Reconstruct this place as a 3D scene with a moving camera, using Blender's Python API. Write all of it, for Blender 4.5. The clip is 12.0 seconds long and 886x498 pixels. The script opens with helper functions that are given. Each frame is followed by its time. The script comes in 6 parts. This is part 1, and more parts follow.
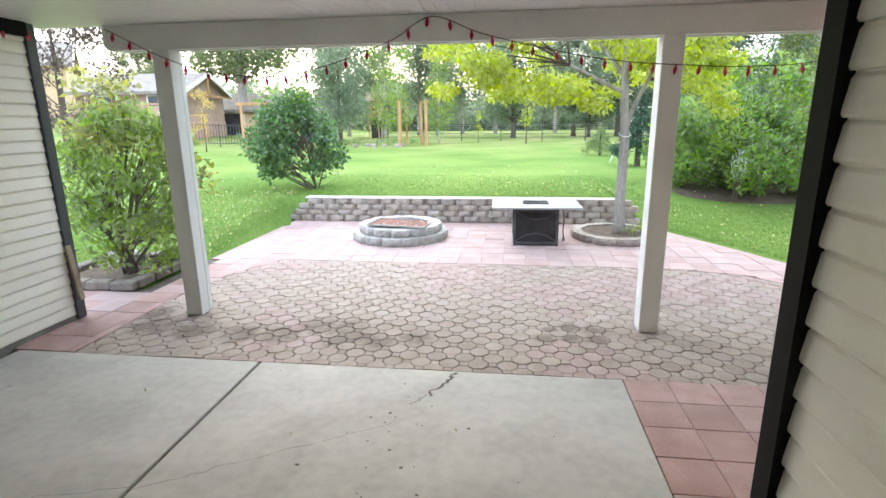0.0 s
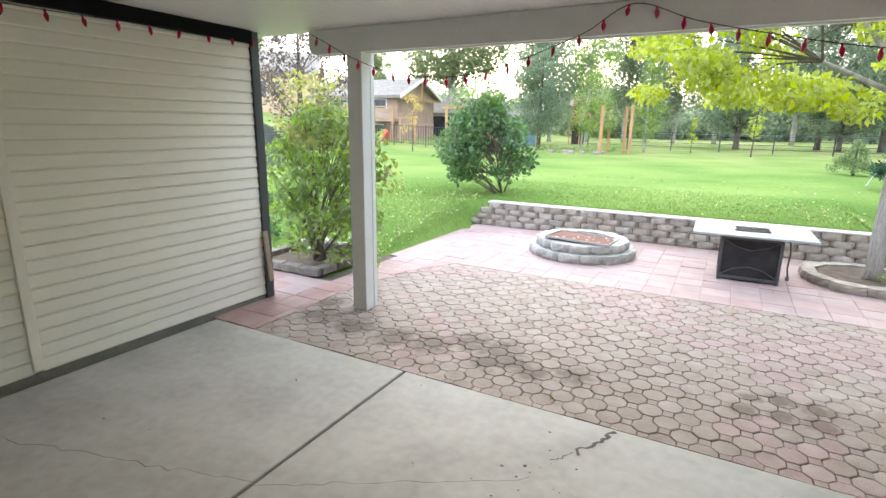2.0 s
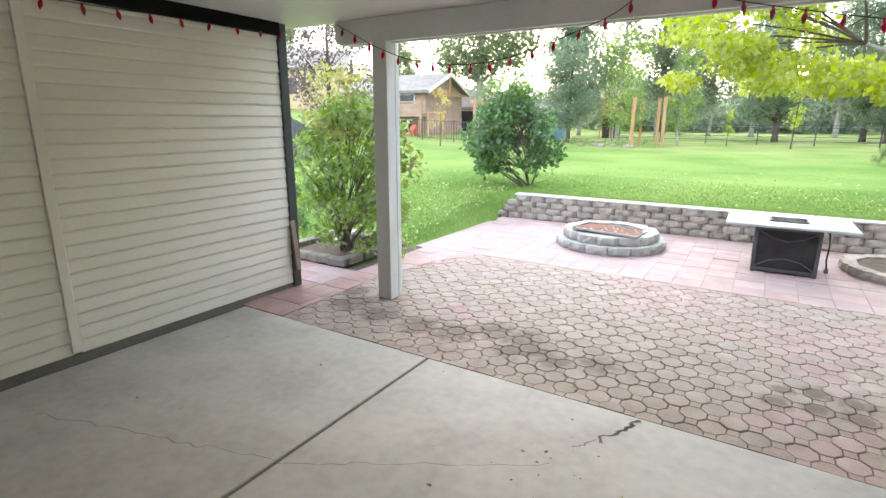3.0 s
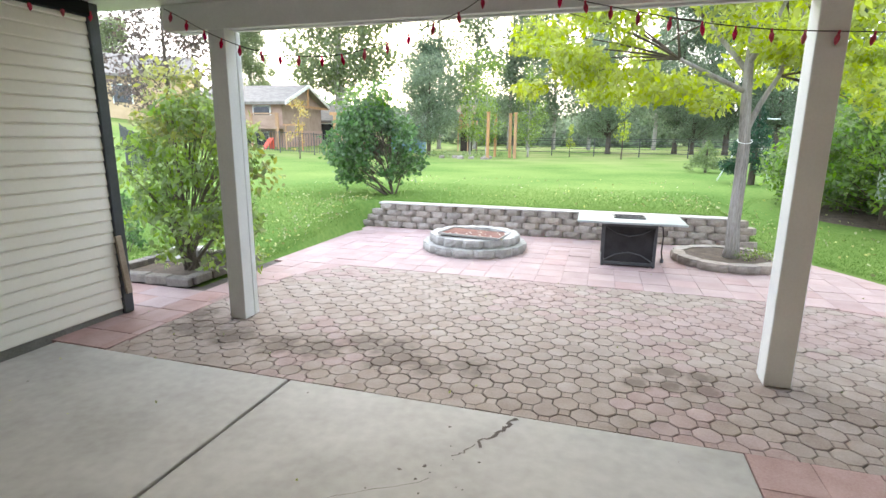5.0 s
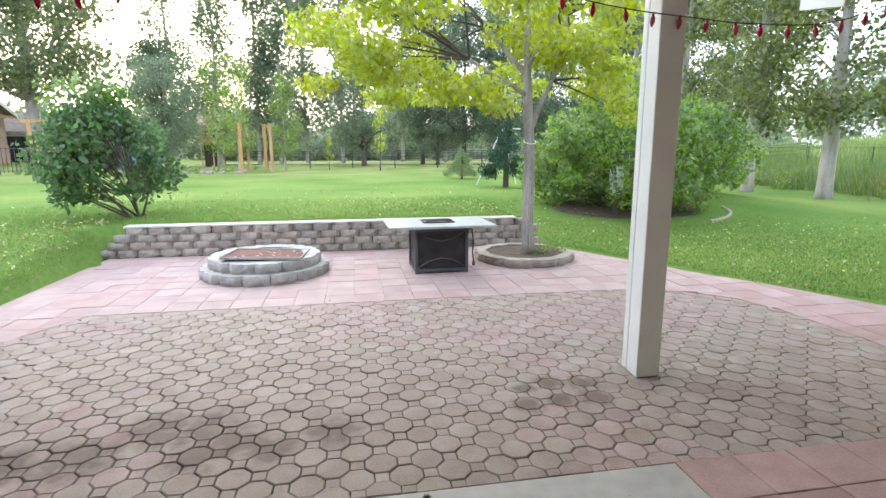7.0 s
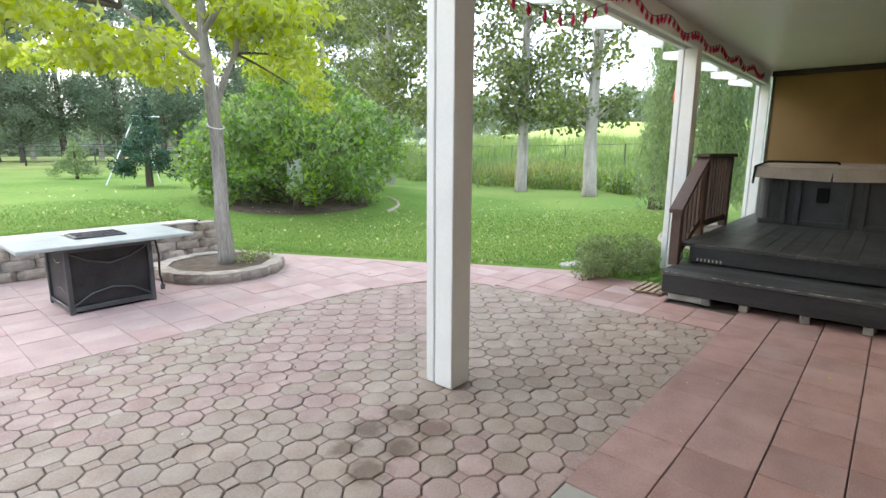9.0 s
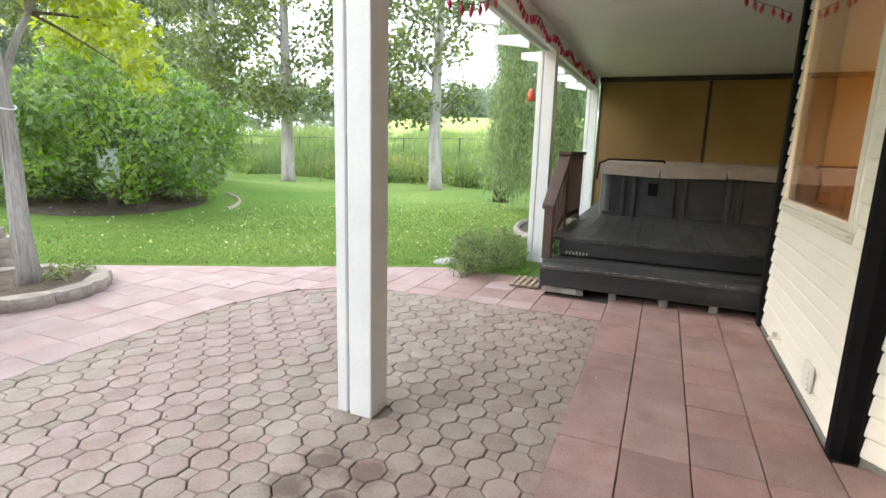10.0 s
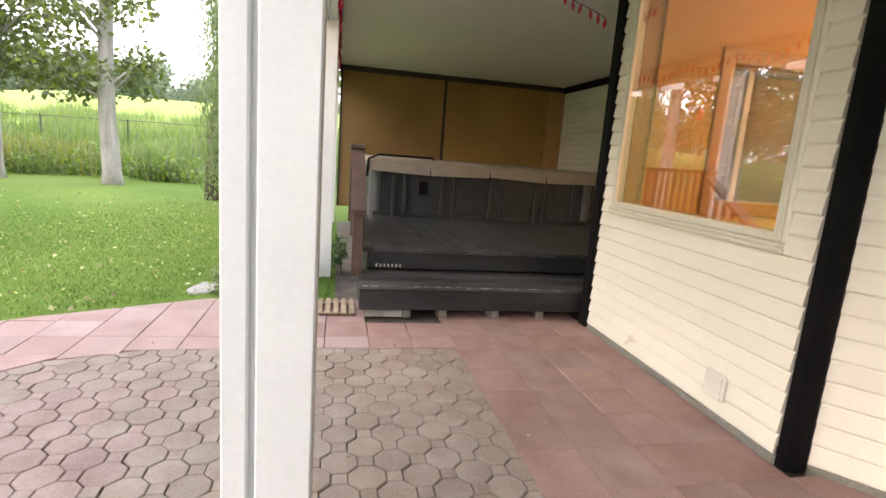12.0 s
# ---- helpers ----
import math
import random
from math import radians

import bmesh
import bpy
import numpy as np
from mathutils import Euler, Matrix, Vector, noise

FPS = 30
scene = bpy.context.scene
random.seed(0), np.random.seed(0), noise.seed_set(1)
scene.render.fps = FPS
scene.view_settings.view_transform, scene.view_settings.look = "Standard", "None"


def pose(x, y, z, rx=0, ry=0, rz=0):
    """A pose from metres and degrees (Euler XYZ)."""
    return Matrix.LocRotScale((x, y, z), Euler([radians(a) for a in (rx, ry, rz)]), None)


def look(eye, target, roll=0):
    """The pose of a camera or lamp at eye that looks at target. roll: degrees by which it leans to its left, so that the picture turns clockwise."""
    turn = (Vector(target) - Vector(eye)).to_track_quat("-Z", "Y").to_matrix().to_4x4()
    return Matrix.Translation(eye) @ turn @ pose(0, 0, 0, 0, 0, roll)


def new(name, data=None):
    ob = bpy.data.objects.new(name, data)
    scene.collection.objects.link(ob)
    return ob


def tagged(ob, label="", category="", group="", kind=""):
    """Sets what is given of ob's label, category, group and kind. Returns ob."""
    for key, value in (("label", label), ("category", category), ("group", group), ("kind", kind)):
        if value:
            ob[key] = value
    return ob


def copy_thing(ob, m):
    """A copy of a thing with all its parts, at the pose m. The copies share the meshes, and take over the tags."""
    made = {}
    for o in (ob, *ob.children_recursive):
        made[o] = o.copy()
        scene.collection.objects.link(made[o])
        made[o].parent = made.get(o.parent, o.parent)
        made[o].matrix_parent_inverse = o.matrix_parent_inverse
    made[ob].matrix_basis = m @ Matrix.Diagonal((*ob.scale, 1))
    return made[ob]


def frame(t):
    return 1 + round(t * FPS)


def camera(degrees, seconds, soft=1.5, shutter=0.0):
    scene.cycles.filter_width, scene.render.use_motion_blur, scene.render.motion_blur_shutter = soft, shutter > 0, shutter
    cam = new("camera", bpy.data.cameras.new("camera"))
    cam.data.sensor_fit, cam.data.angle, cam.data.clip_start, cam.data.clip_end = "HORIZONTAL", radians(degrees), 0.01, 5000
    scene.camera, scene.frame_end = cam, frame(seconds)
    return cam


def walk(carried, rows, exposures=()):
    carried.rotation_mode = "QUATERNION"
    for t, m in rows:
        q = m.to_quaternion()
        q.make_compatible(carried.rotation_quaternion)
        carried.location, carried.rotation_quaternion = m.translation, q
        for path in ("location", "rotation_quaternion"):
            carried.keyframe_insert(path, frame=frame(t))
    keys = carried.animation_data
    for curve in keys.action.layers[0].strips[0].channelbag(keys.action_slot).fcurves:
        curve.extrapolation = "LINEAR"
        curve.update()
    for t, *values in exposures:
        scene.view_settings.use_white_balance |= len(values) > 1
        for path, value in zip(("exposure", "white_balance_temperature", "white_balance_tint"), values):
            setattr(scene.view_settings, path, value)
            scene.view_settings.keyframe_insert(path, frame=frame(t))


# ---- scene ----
cam = camera(81.3, 12.0)
PATH = [
    (0, (-0.019, -0.062, 1.846), (-0.265, 1.863, 1.364), -0.6),
    (0.5, (-0.026, 0.087, 1.86), (-0.473, 1.985, 1.415), 0.0),
    (1, (-0.044, 0.231, 1.849), (-0.689, 2.078, 1.432), 0.6),
    (1.5, (-0.034, 0.354, 1.844), (-0.85, 2.128, 1.414), 0.8),
    (2, (0.035, 0.439, 1.841), (-0.895, 2.147, 1.375), 0.8),
    (2.5, (0.062, 0.446, 1.802), (-0.978, 2.085, 1.32), 0.2),
    (4.5, (0.118, 0.523, 1.728), (-0.624, 2.323, 1.269), 0.4),
    (5, (0.005, 0.671, 1.638), (-0.563, 2.541, 1.213), 0.5),
    (5.5, (-0.114, 0.882, 1.512), (-0.502, 2.811, 1.155), 0.4),
    (6, (-0.225, 1.085, 1.48), (-0.371, 3.047, 1.123), 0.4),
    (6.5, (-0.448, 1.262, 1.486), (-0.368, 3.227, 1.122), 0.1),
    (8.5, (-0.965, 2.286, 1.39), (0.258, 3.824, 1.021), -0.0),
    (9, (-0.982, 2.606, 1.369), (0.496, 3.9, 0.995), 0.4),
    (9.5, (-0.985, 2.865, 1.389), (0.687, 3.891, 0.998), 0.9),
    (10, (-0.944, 3.155, 1.388), (0.865, 3.912, 0.995), 1.6),
    (10.5, (-0.764, 3.424, 1.361), (1.144, 3.888, 0.98), 2.3),
    (11, (-0.559, 3.729, 1.352), (1.4, 3.883, 0.977), 3.2),
    (11.5, (-0.311, 4.058, 1.365), (1.649, 3.932, 0.988), 3.7),
    (12, (0.003, 4.37, 1.322), (1.928, 3.961, 0.963), 4.3),
]
walk(cam, [(t, look(eye, target, roll)) for t, eye, target, roll in PATH],
     [(0.0, 2.64, 6250, 7.5), (2.5, 2.62, 6400, 7.5), (5.0, 2.48, 6350, 8), (6.5, 2.23, 6350, 8), (8.5, 2.27, 6350, 8), (9.5, 2.5, 6500, 8), (10.5, 2.57, 6750, 10), (12.0, 2.52, 7150, 15)])
W = bpy.data.worlds.new("World")
scene.world = W
W.use_nodes = True
nt = W.node_tree
nt.nodes.clear()
sky = nt.nodes.new("ShaderNodeTexSky")
sky.sky_type = 'NISHITA'
sky.sun_disc = False
sky.sun_elevation = radians(18)
sky.sun_rotation = radians(-18)
sky.air_density, sky.dust_density, sky.ozone_density = 1.0, 6.0, 1.0
haze = nt.nodes.new("ShaderNodeMixRGB")
haze.inputs[0].default_value = 0.65
haze.inputs[2].default_value = (7.5, 8.2, 9.6, 1)
bg = nt.nodes.new("ShaderNodeBackground")
bg.inputs[1].default_value = 0.11
wout = nt.nodes.new("ShaderNodeOutputWorld")
nt.links.new(sky.outputs[0], haze.inputs[1])
nt.links.new(haze.outputs[0], bg.inputs[0])
nt.links.new(bg.outputs[0], wout.inputs[0])
sun = new("sun", bpy.data.lights.new("sun", 'SUN'))
sun.data.energy, sun.data.angle, sun.data.color = 0.62, radians(70), (1.0, 0.95, 0.89)
sun.matrix_world = look((-12.4, 38.0, 13.0), (0, 0, 0))


# ---- materials ----
def mat(name, a, b, rough=0.8, scale=6.0, fine=60.0, bump=0.15, vary=0.0, by="object", metal=0.0, stretch=(1, 1, 1), trans=0.0, spots=None, spec=0.5, far=False):
    """Two tones mixed by coarse and fine noise, with relief; vary shifts each object or island."""
    m = bpy.data.materials.new(name)
    m.use_nodes = True
    t = m.node_tree
    N, L = t.nodes, t.links
    p = N["Principled BSDF"]
    tc = N.new("ShaderNodeTexCoord")
    mp = N.new("ShaderNodeMapping")
    mp.inputs["Scale"].default_value = stretch
    L.new(tc.outputs["Object"], mp.inputs[0])
    geo_pos = mp.outputs[0]
    n1 = N.new("ShaderNodeTexNoise")
    n1.inputs["Scale"].default_value, n1.inputs["Detail"].default_value = scale, 5
    n2 = N.new("ShaderNodeTexNoise")
    n2.inputs["Scale"].default_value, n2.inputs["Detail"].default_value = fine, 3
    oi = N.new("ShaderNodeObjectInfo")
    off = N.new("ShaderNodeVectorMath")
    off.operation = 'MULTIPLY_ADD'
    L.new(oi.outputs["Random"], off.inputs[0])
    off.inputs[1].default_value = (37, 53, 71) if by == "object" else (0, 0, 0)
    L.new(geo_pos, off.inputs[2])
    L.new(off.outputs[0], n1.inputs["Vector"])
    L.new(off.outputs[0], n2.inputs["Vector"])
    add = N.new("ShaderNodeMath")
    add.operation = 'MULTIPLY_ADD'
    add.inputs[1].default_value = 0.45
    L.new(n2.outputs["Fac"], add.inputs[0])
    half = N.new("ShaderNodeMath")
    half.operation = 'MULTIPLY'
    half.inputs[1].default_value = 0.75
    L.new(n1.outputs["Fac"], half.inputs[0])
    L.new(half.outputs[0], add.inputs[2])
    ramp = N.new("ShaderNodeValToRGB")
    ramp.color_ramp.elements[0].position, ramp.color_ramp.elements[1].position = 0.42, 0.78
    ramp.color_ramp.elements[0].color, ramp.color_ramp.elements[1].color = (*a, 1), (*b, 1)
    L.new(add.outputs[0], ramp.inputs[0])
    col = ramp.outputs[0]
    if vary:
        src = oi.outputs["Random"]
        if by == "island":
            src = N.new("ShaderNodeNewGeometry").outputs["Random Per Island"]
        hs = N.new("ShaderNodeHueSaturation")
        mr = N.new("ShaderNodeMapRange")
        mr.inputs["To Min"].default_value, mr.inputs["To Max"].default_value = 1 - vary, 1 + vary
        L.new(src, mr.inputs[0])
        L.new(mr.outputs[0], hs.inputs["Value"])
        mh = N.new("ShaderNodeMath")
        mh.operation = 'MULTIPLY'
        mh.inputs[1].default_value = 7.31
        L.new(src, mh.inputs[0])
        fr = N.new("ShaderNodeMath")
        fr.operation = 'FRACT'
        L.new(mh.outputs[0], fr.inputs[0])
        mr2 = N.new("ShaderNodeMapRange")
        mr2.inputs["To Min"].default_value, mr2.inputs["To Max"].default_value = 1 - vary * 1.2, 1 + vary * 0.9
        L.new(fr.outputs[0], mr2.inputs[0])
        L.new(mr2.outputs[0], hs.inputs["Saturation"])
        L.new(col, hs.inputs["Color"])
        col = hs.outputs[0]
    if spots:
        # dark stains at a few fixed places on the ground: (x, y, radius)
        gp = N.new("ShaderNodeNewGeometry")
        total = None
        nz = N.new("ShaderNodeTexNoise")
        nz.inputs["Scale"].default_value = 14
        L.new(gp.outputs["Position"], nz.inputs["Vector"])
        for sx, sy, sr in spots:
            d = N.new("ShaderNodeVectorMath")
            d.operation = 'DISTANCE'
            L.new(gp.outputs["Position"], d.inputs[0])
            d.inputs[1].default_value = (sx, sy, 0)
            k = N.new("ShaderNodeMapRange")
            k.inputs["From Min"].default_value, k.inputs["From Max"].default_value = sr, sr * 0.15
            L.new(d.outputs["Value"], k.inputs[0])
            if total is None:
                total = k.outputs[0]
            else:
                s = N.new("ShaderNodeMath")
                s.operation = 'MAXIMUM'
                L.new(total, s.inputs[0])
                L.new(k.outputs[0], s.inputs[1])
                total = s.outputs[0]
        mu = N.new("ShaderNodeMath")
        mu.operation = 'MULTIPLY'
        L.new(total, mu.inputs[0])
        L.new(nz.outputs["Fac"], mu.inputs[1])
        mu.use_clamp = True
        k2 = N.new("ShaderNodeMapRange")
        k2.inputs["From Min"].default_value, k2.inputs["From Max"].default_value = 0.14, 0.40
        L.new(mu.outputs[0], k2.inputs[0])
        dk = N.new("ShaderNodeMixRGB")
        dk.blend_type = 'MULTIPLY'
        dk.inputs[2].default_value = (0.55, 0.52, 0.49, 1)
        L.new(k2.outputs[0], dk.inputs[0])
        L.new(col, dk.inputs[1])
        col = dk.outputs[0]
    if far:
        # paler hay field on the east rise, drier turf along the far fence
        gp = N.new("ShaderNodeNewGeometry")
        sx = N.new("ShaderNodeSeparateXYZ")
        L.new(gp.outputs["Position"], sx.inputs[0])
        wav = N.new("ShaderNodeTexNoise")
        wav.inputs["Scale"].default_value, wav.inputs["Detail"].default_value = 0.35, 4
        L.new(gp.outputs["Position"], wav.inputs["Vector"])
        for axis, lo, hi, tone, share in ((0, 20.0, 26.0, (0.29, 0.37, 0.115, 1), 0.9), (1, 19.0, 33.0, (0.33, 0.31, 0.14, 1), 0.62)):
            k = N.new("ShaderNodeMapRange")
            k.inputs["From Min"].default_value, k.inputs["From Max"].default_value = lo, hi
            k.inputs["To Max"].default_value = share
            L.new(sx.outputs[axis], k.inputs[0])
            pw = N.new("ShaderNodeMath")
            pw.operation = 'MULTIPLY'
            pw.use_clamp = True
            if axis:
                kk = N.new("ShaderNodeMapRange")
                kk.inputs["From Min"].default_value, kk.inputs["From Max"].default_value = 0.38, 0.62
                L.new(wav.outputs["Fac"], kk.inputs[0])
                L.new(kk.outputs[0], pw.inputs[1])
            else:
                pw.inputs[1].default_value = 1.0
            L.new(k.outputs[0], pw.inputs[0])
            mx = N.new("ShaderNodeMixRGB")
            mx.inputs[2].default_value = tone
            L.new(pw.outputs[0], mx.inputs[0])
            L.new(col, mx.inputs[1])
            col = mx.outputs[0]
    L.new(col, p.inputs["Base Color"])
    p.inputs["Roughness"].default_value = rough
    p.inputs["Metallic"].default_value = metal
    p.inputs["Specular IOR Level"].default_value = spec
    if bump:
        bp = N.new("ShaderNodeBump")
        bp.inputs["Strength"].default_value = bump
        bp.inputs["Distance"].default_value = 0.01
        L.new(add.outputs[0], bp.inputs["Height"])
        L.new(bp.outputs[0], p.inputs["Normal"])
    if trans:
        tr = N.new("ShaderNodeBsdfTranslucent")
        L.new(col, tr.inputs[0])
        mx = N.new("ShaderNodeMixShader")
        mx.inputs[0].default_value = trans
        L.new(p.outputs[0], mx.inputs[1])
        L.new(tr.outputs[0], mx.inputs[2])
        L.new(mx.outputs[0], N["Material Output"].inputs[0])
    return m


def glow(name, color, strength):
    m = bpy.data.materials.new(name)
    m.use_nodes = True
    p = m.node_tree.nodes["Principled BSDF"]
    p.inputs["Base Color"].default_value = (*color, 1)
    p.inputs["Emission Color"].default_value = (*color, 1)
    p.inputs["Emission Strength"].default_value = strength
    return m


def glass(name, tint=(1, 1, 1), rough=0.0):
    m = bpy.data.materials.new(name)
    m.use_nodes = True
    t = m.node_tree
    N, L = t.nodes, t.links
    N.remove(N["Principled BSDF"])
    lw = N.new("ShaderNodeLayerWeight")
    lw.inputs[0].default_value = 0.5
    pw = N.new("ShaderNodeMath")
    pw.operation = 'POWER'
    pw.inputs[1].default_value = 2.0
    L.new(lw.outputs["Facing"], pw.inputs[0])
    fr = N.new("ShaderNodeMapRange")
    fr.inputs["To Min"].default_value, fr.inputs["To Max"].default_value = 0.13, 0.85
    L.new(pw.outputs[0], fr.inputs[0])
    gl = N.new("ShaderNodeBsdfGlossy")
    gl.inputs["Roughness"].default_value = 0.005
    tr = N.new("ShaderNodeBsdfTransparent")
    tr.inputs[0].default_value = (*tint, 1)
    mx = N.new("ShaderNodeMixShader")
    L.new(fr.outputs[0], mx.inputs[0])
    L.new(tr.outputs[0], mx.inputs[1])
    L.new(gl.outputs[0], mx.inputs[2])
    L.new(mx.outputs[0], N["Material Output"].inputs[0])
    return m


STAINS = [(-1.48, 4.23, 0.32), (-1.32, 4.08, 0.30), (-1.12, 3.98, 0.26), (-1.47, 3.98, 0.26), (-1.74, 4.28, 0.34), (-2.05, 4.05, 0.34), (-2.38, 4.0, 0.34), (-2.85, 4.05, 0.36), (-3.3, 4.1, 0.4), (-3.5, 4.4, 0.3),
          (0.57, 4.45, 0.17), (0.78, 4.42, 0.17), (0.77, 4.2, 0.17), (0.33, 4.18, 0.17), (0.55, 4.2, 0.15), (0.38, 4.4, 0.13), (-0.8, 4.1, 0.25)]
CONCRETE = mat("concrete", (0.31, 0.298, 0.274), (0.42, 0.405, 0.378), 0.65, 2.2, 14, 0.08, spec=0.35)
FOOTING = mat("footing", (0.16, 0.155, 0.14), (0.28, 0.27, 0.25), 0.9, 3, 60, 0.3)
PAVER_PINK = mat("pink_paver", (0.255, 0.18, 0.165), (0.37, 0.288, 0.266), 0.75, 5, 90, 0.25, 0.06, spots=STAINS, spec=0.3)
PAVER = mat("paver", (0.232, 0.18, 0.152), (0.345, 0.29, 0.252), 0.75, 5, 90, 0.25, 0.06, spots=STAINS, spec=0.3)
JOINT = mat("joint_sand", (0.07, 0.058, 0.05), (0.15, 0.127, 0.11), 0.95, 8, 90, 0.4)
TILE = mat("red_tile", (0.262, 0.158, 0.143), (0.38, 0.255, 0.235), 0.65, 4, 110, 0.12, 0.08, spec=0.35)
TILE_PALE = mat("pale_red_tile", (0.34, 0.245, 0.238), (0.45, 0.345, 0.335), 0.75, 3, 90, 0.12, 0.05, spec=0.25)
TILE_MID = mat("faded_red_tile", (0.33, 0.222, 0.212), (0.435, 0.318, 0.305), 0.75, 3, 90, 0.12, 0.06, spec=0.25)
SIDING = mat("cream_siding", (0.83, 0.797, 0.718), (0.87, 0.84, 0.768), 0.5, 1.5, 30, 0.03, 0.02)
WHITE = mat("white_paint", (0.695, 0.71, 0.71), (0.77, 0.785, 0.785), 0.5, 3, 60, 0.06)
CEIL = mat("ceiling_paint", (0.74, 0.74, 0.73), (0.80, 0.80, 0.79), 0.4, 1.2, 30, 0.03)
BLACK = mat("black_trim", (0.003, 0.003, 0.004), (0.008, 0.008, 0.009), 0.6, 4, 60, 0.08, spec=0.12)
SLATE = mat("dark_trim", (0.035, 0.042, 0.05), (0.06, 0.068, 0.078), 0.5, 4, 60, 0.08)
BLOCK = mat("wall_block", (0.24, 0.205, 0.175), (0.40, 0.35, 0.31), 0.92, 9, 70, 0.6, 0.16)
BLOCK_DK = mat("dark_block", (0.13, 0.11, 0.095), (0.25, 0.215, 0.185), 0.92, 9, 70, 0.6, 0.16)
RINGB = mat("grey_block", (0.28, 0.27, 0.25), (0.46, 0.44, 0.42), 0.92, 9, 70, 0.6, 0.12)
CAP = mat("cap_stone", (0.46, 0.44, 0.41), (0.58, 0.56, 0.53), 0.85, 6, 70, 0.3, 0.08)
LAWN = mat("lawn", (0.088, 0.168, 0.034), (0.195, 0.268, 0.072), 0.95, 0.3, 14.0, 0.3, spec=0.05, far=True)
GRASS = mat("grass_blades", (0.095, 0.185, 0.036), (0.195, 0.29, 0.074), 0.95, 0.3, 3, 0, 0.05, "island", trans=0.5, spec=0.0)
MEADOW = mat("meadow_grass", (0.13, 0.22, 0.055), (0.30, 0.38, 0.13), 0.8, 0.25, 4, 0, 0.35, "island", trans=0.4, spec=0.2)
SOIL = mat("soil", (0.05, 0.035, 0.025), (0.13, 0.095, 0.07), 0.97, 7, 60, 0.8)
BARK = mat("grey_bark", (0.20, 0.18, 0.165), (0.43, 0.40, 0.37), 0.95, 9, 70, 0.9, stretch=(1, 1, 0.18))
BARK_DK = mat("brown_bark", (0.06, 0.045, 0.035), (0.15, 0.12, 0.095), 0.95, 9, 70, 0.8, stretch=(1, 1, 0.2))
BARK_POP = mat("poplar_bark", (0.26, 0.23, 0.20), (0.46, 0.43, 0.40), 0.95, 6, 60, 0.8, stretch=(1, 1, 0.25))
L_LOCUST = mat("locust_leaves", (0.37, 0.45, 0.045), (0.56, 0.62, 0.11), 0.6, 1.2, 9, 0, 0.22, "island", trans=0.55, spec=0.2)
L_BUSH = mat("shrub_leaves", (0.16, 0.26, 0.06), (0.36, 0.45, 0.125), 0.55, 1.5, 9, 0, 0.3, "island", trans=0.45, spec=0.2)
L_TIP = mat("autumn_tips", (0.29, 0.31, 0.08), (0.45, 0.44, 0.15), 0.6, 1.5, 9, 0, 0.3, "island", trans=0.4, spec=0.2)
L_LILAC = mat("lilac_leaves", (0.065, 0.145, 0.055), (0.18, 0.285, 0.11), 0.5, 1.5, 9, 0, 0.3, "island", trans=0.4, spec=0.3)
L_SHOOT = mat("fresh_shoots", (0.22, 0.36, 0.06), (0.38, 0.50, 0.13), 0.5, 0.8, 7, 0, 0.25, "island", trans=0.5, spec=0.25)
L_BIG = mat("big_shrub_leaves", (0.10, 0.20, 0.045), (0.30, 0.43, 0.11), 0.5, 0.8, 7, 0, 0.35, "island", trans=0.5, spec=0.25)
L_POP = mat("poplar_leaves", (0.12, 0.165, 0.06), (0.27, 0.31, 0.105), 0.55, 0.6, 5, 0, 0.35, "island", trans=0.5, spec=0.2)
# next two: distant foliage, paled so that the air's haze is in the colour
L_FAR = mat("hazy_far_leaves", (0.17, 0.225, 0.14), (0.31, 0.375, 0.25), 0.7, 0.3, 4, 0, 0.22, "island", trans=0.6, spec=0.15)
L_COTTON = mat("hazy_cottonwood_leaves", (0.16, 0.20, 0.10), (0.30, 0.35, 0.18), 0.7, 0.3, 4, 0, 0.25, "island", trans=0.6, spec=0.1)
L_AUTUMN = mat("golden_leaves", (0.46, 0.34, 0.09), (0.62, 0.47, 0.16), 0.6, 1.2, 9, 0, 0.25, "island", trans=0.5, spec=0.2)
L_DARK = mat("conifer_leaves", (0.035, 0.08, 0.05), (0.08, 0.15, 0.09), 0.7, 0.8, 7, 0, 0.3, "island", trans=0.2, spec=0.2)
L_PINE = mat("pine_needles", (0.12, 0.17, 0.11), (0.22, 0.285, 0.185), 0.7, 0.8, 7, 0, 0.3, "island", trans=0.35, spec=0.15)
L_PURPLE = mat("purple_leaves", (0.10, 0.075, 0.075), (0.20, 0.15, 0.13), 0.6, 0.8, 7, 0, 0.3, "island", trans=0.35, spec=0.2)
L_WILLOW = mat("willow_leaves", (0.19, 0.27, 0.11), (0.32, 0.41, 0.19), 0.6, 0.8, 7, 0, 0.25, "island", trans=0.5, spec=0.2)
L_SAGE = mat("sage_leaves", (0.17, 0.235, 0.09), (0.30, 0.375, 0.165), 0.7, 2, 9, 0, 0.25, "island", trans=0.35, spec=0.2)
L_FALL = mat("fallen_leaves", (0.34, 0.36, 0.13), (0.56, 0.56, 0.28), 0.85, 3, 9, 0, 0.3, "island", trans=0.2, spec=0.1)
DECK = mat("dark_deck_paint", (0.010, 0.0105, 0.012), (0.072, 0.073, 0.076), 0.42, 7, 80, 0.45, 0.2, stretch=(0.6, 0.15, 1))
RAILM = mat("brown_stain", (0.05, 0.028, 0.022), (0.10, 0.06, 0.047), 0.55, 5, 80, 0.25, 0.08, stretch=(1, 1, 0.2))
RAWWOOD = mat("raw_wood", (0.25, 0.19, 0.13), (0.42, 0.34, 0.25), 0.85, 6, 80, 0.3, 0.12, stretch=(0.2, 1, 1))
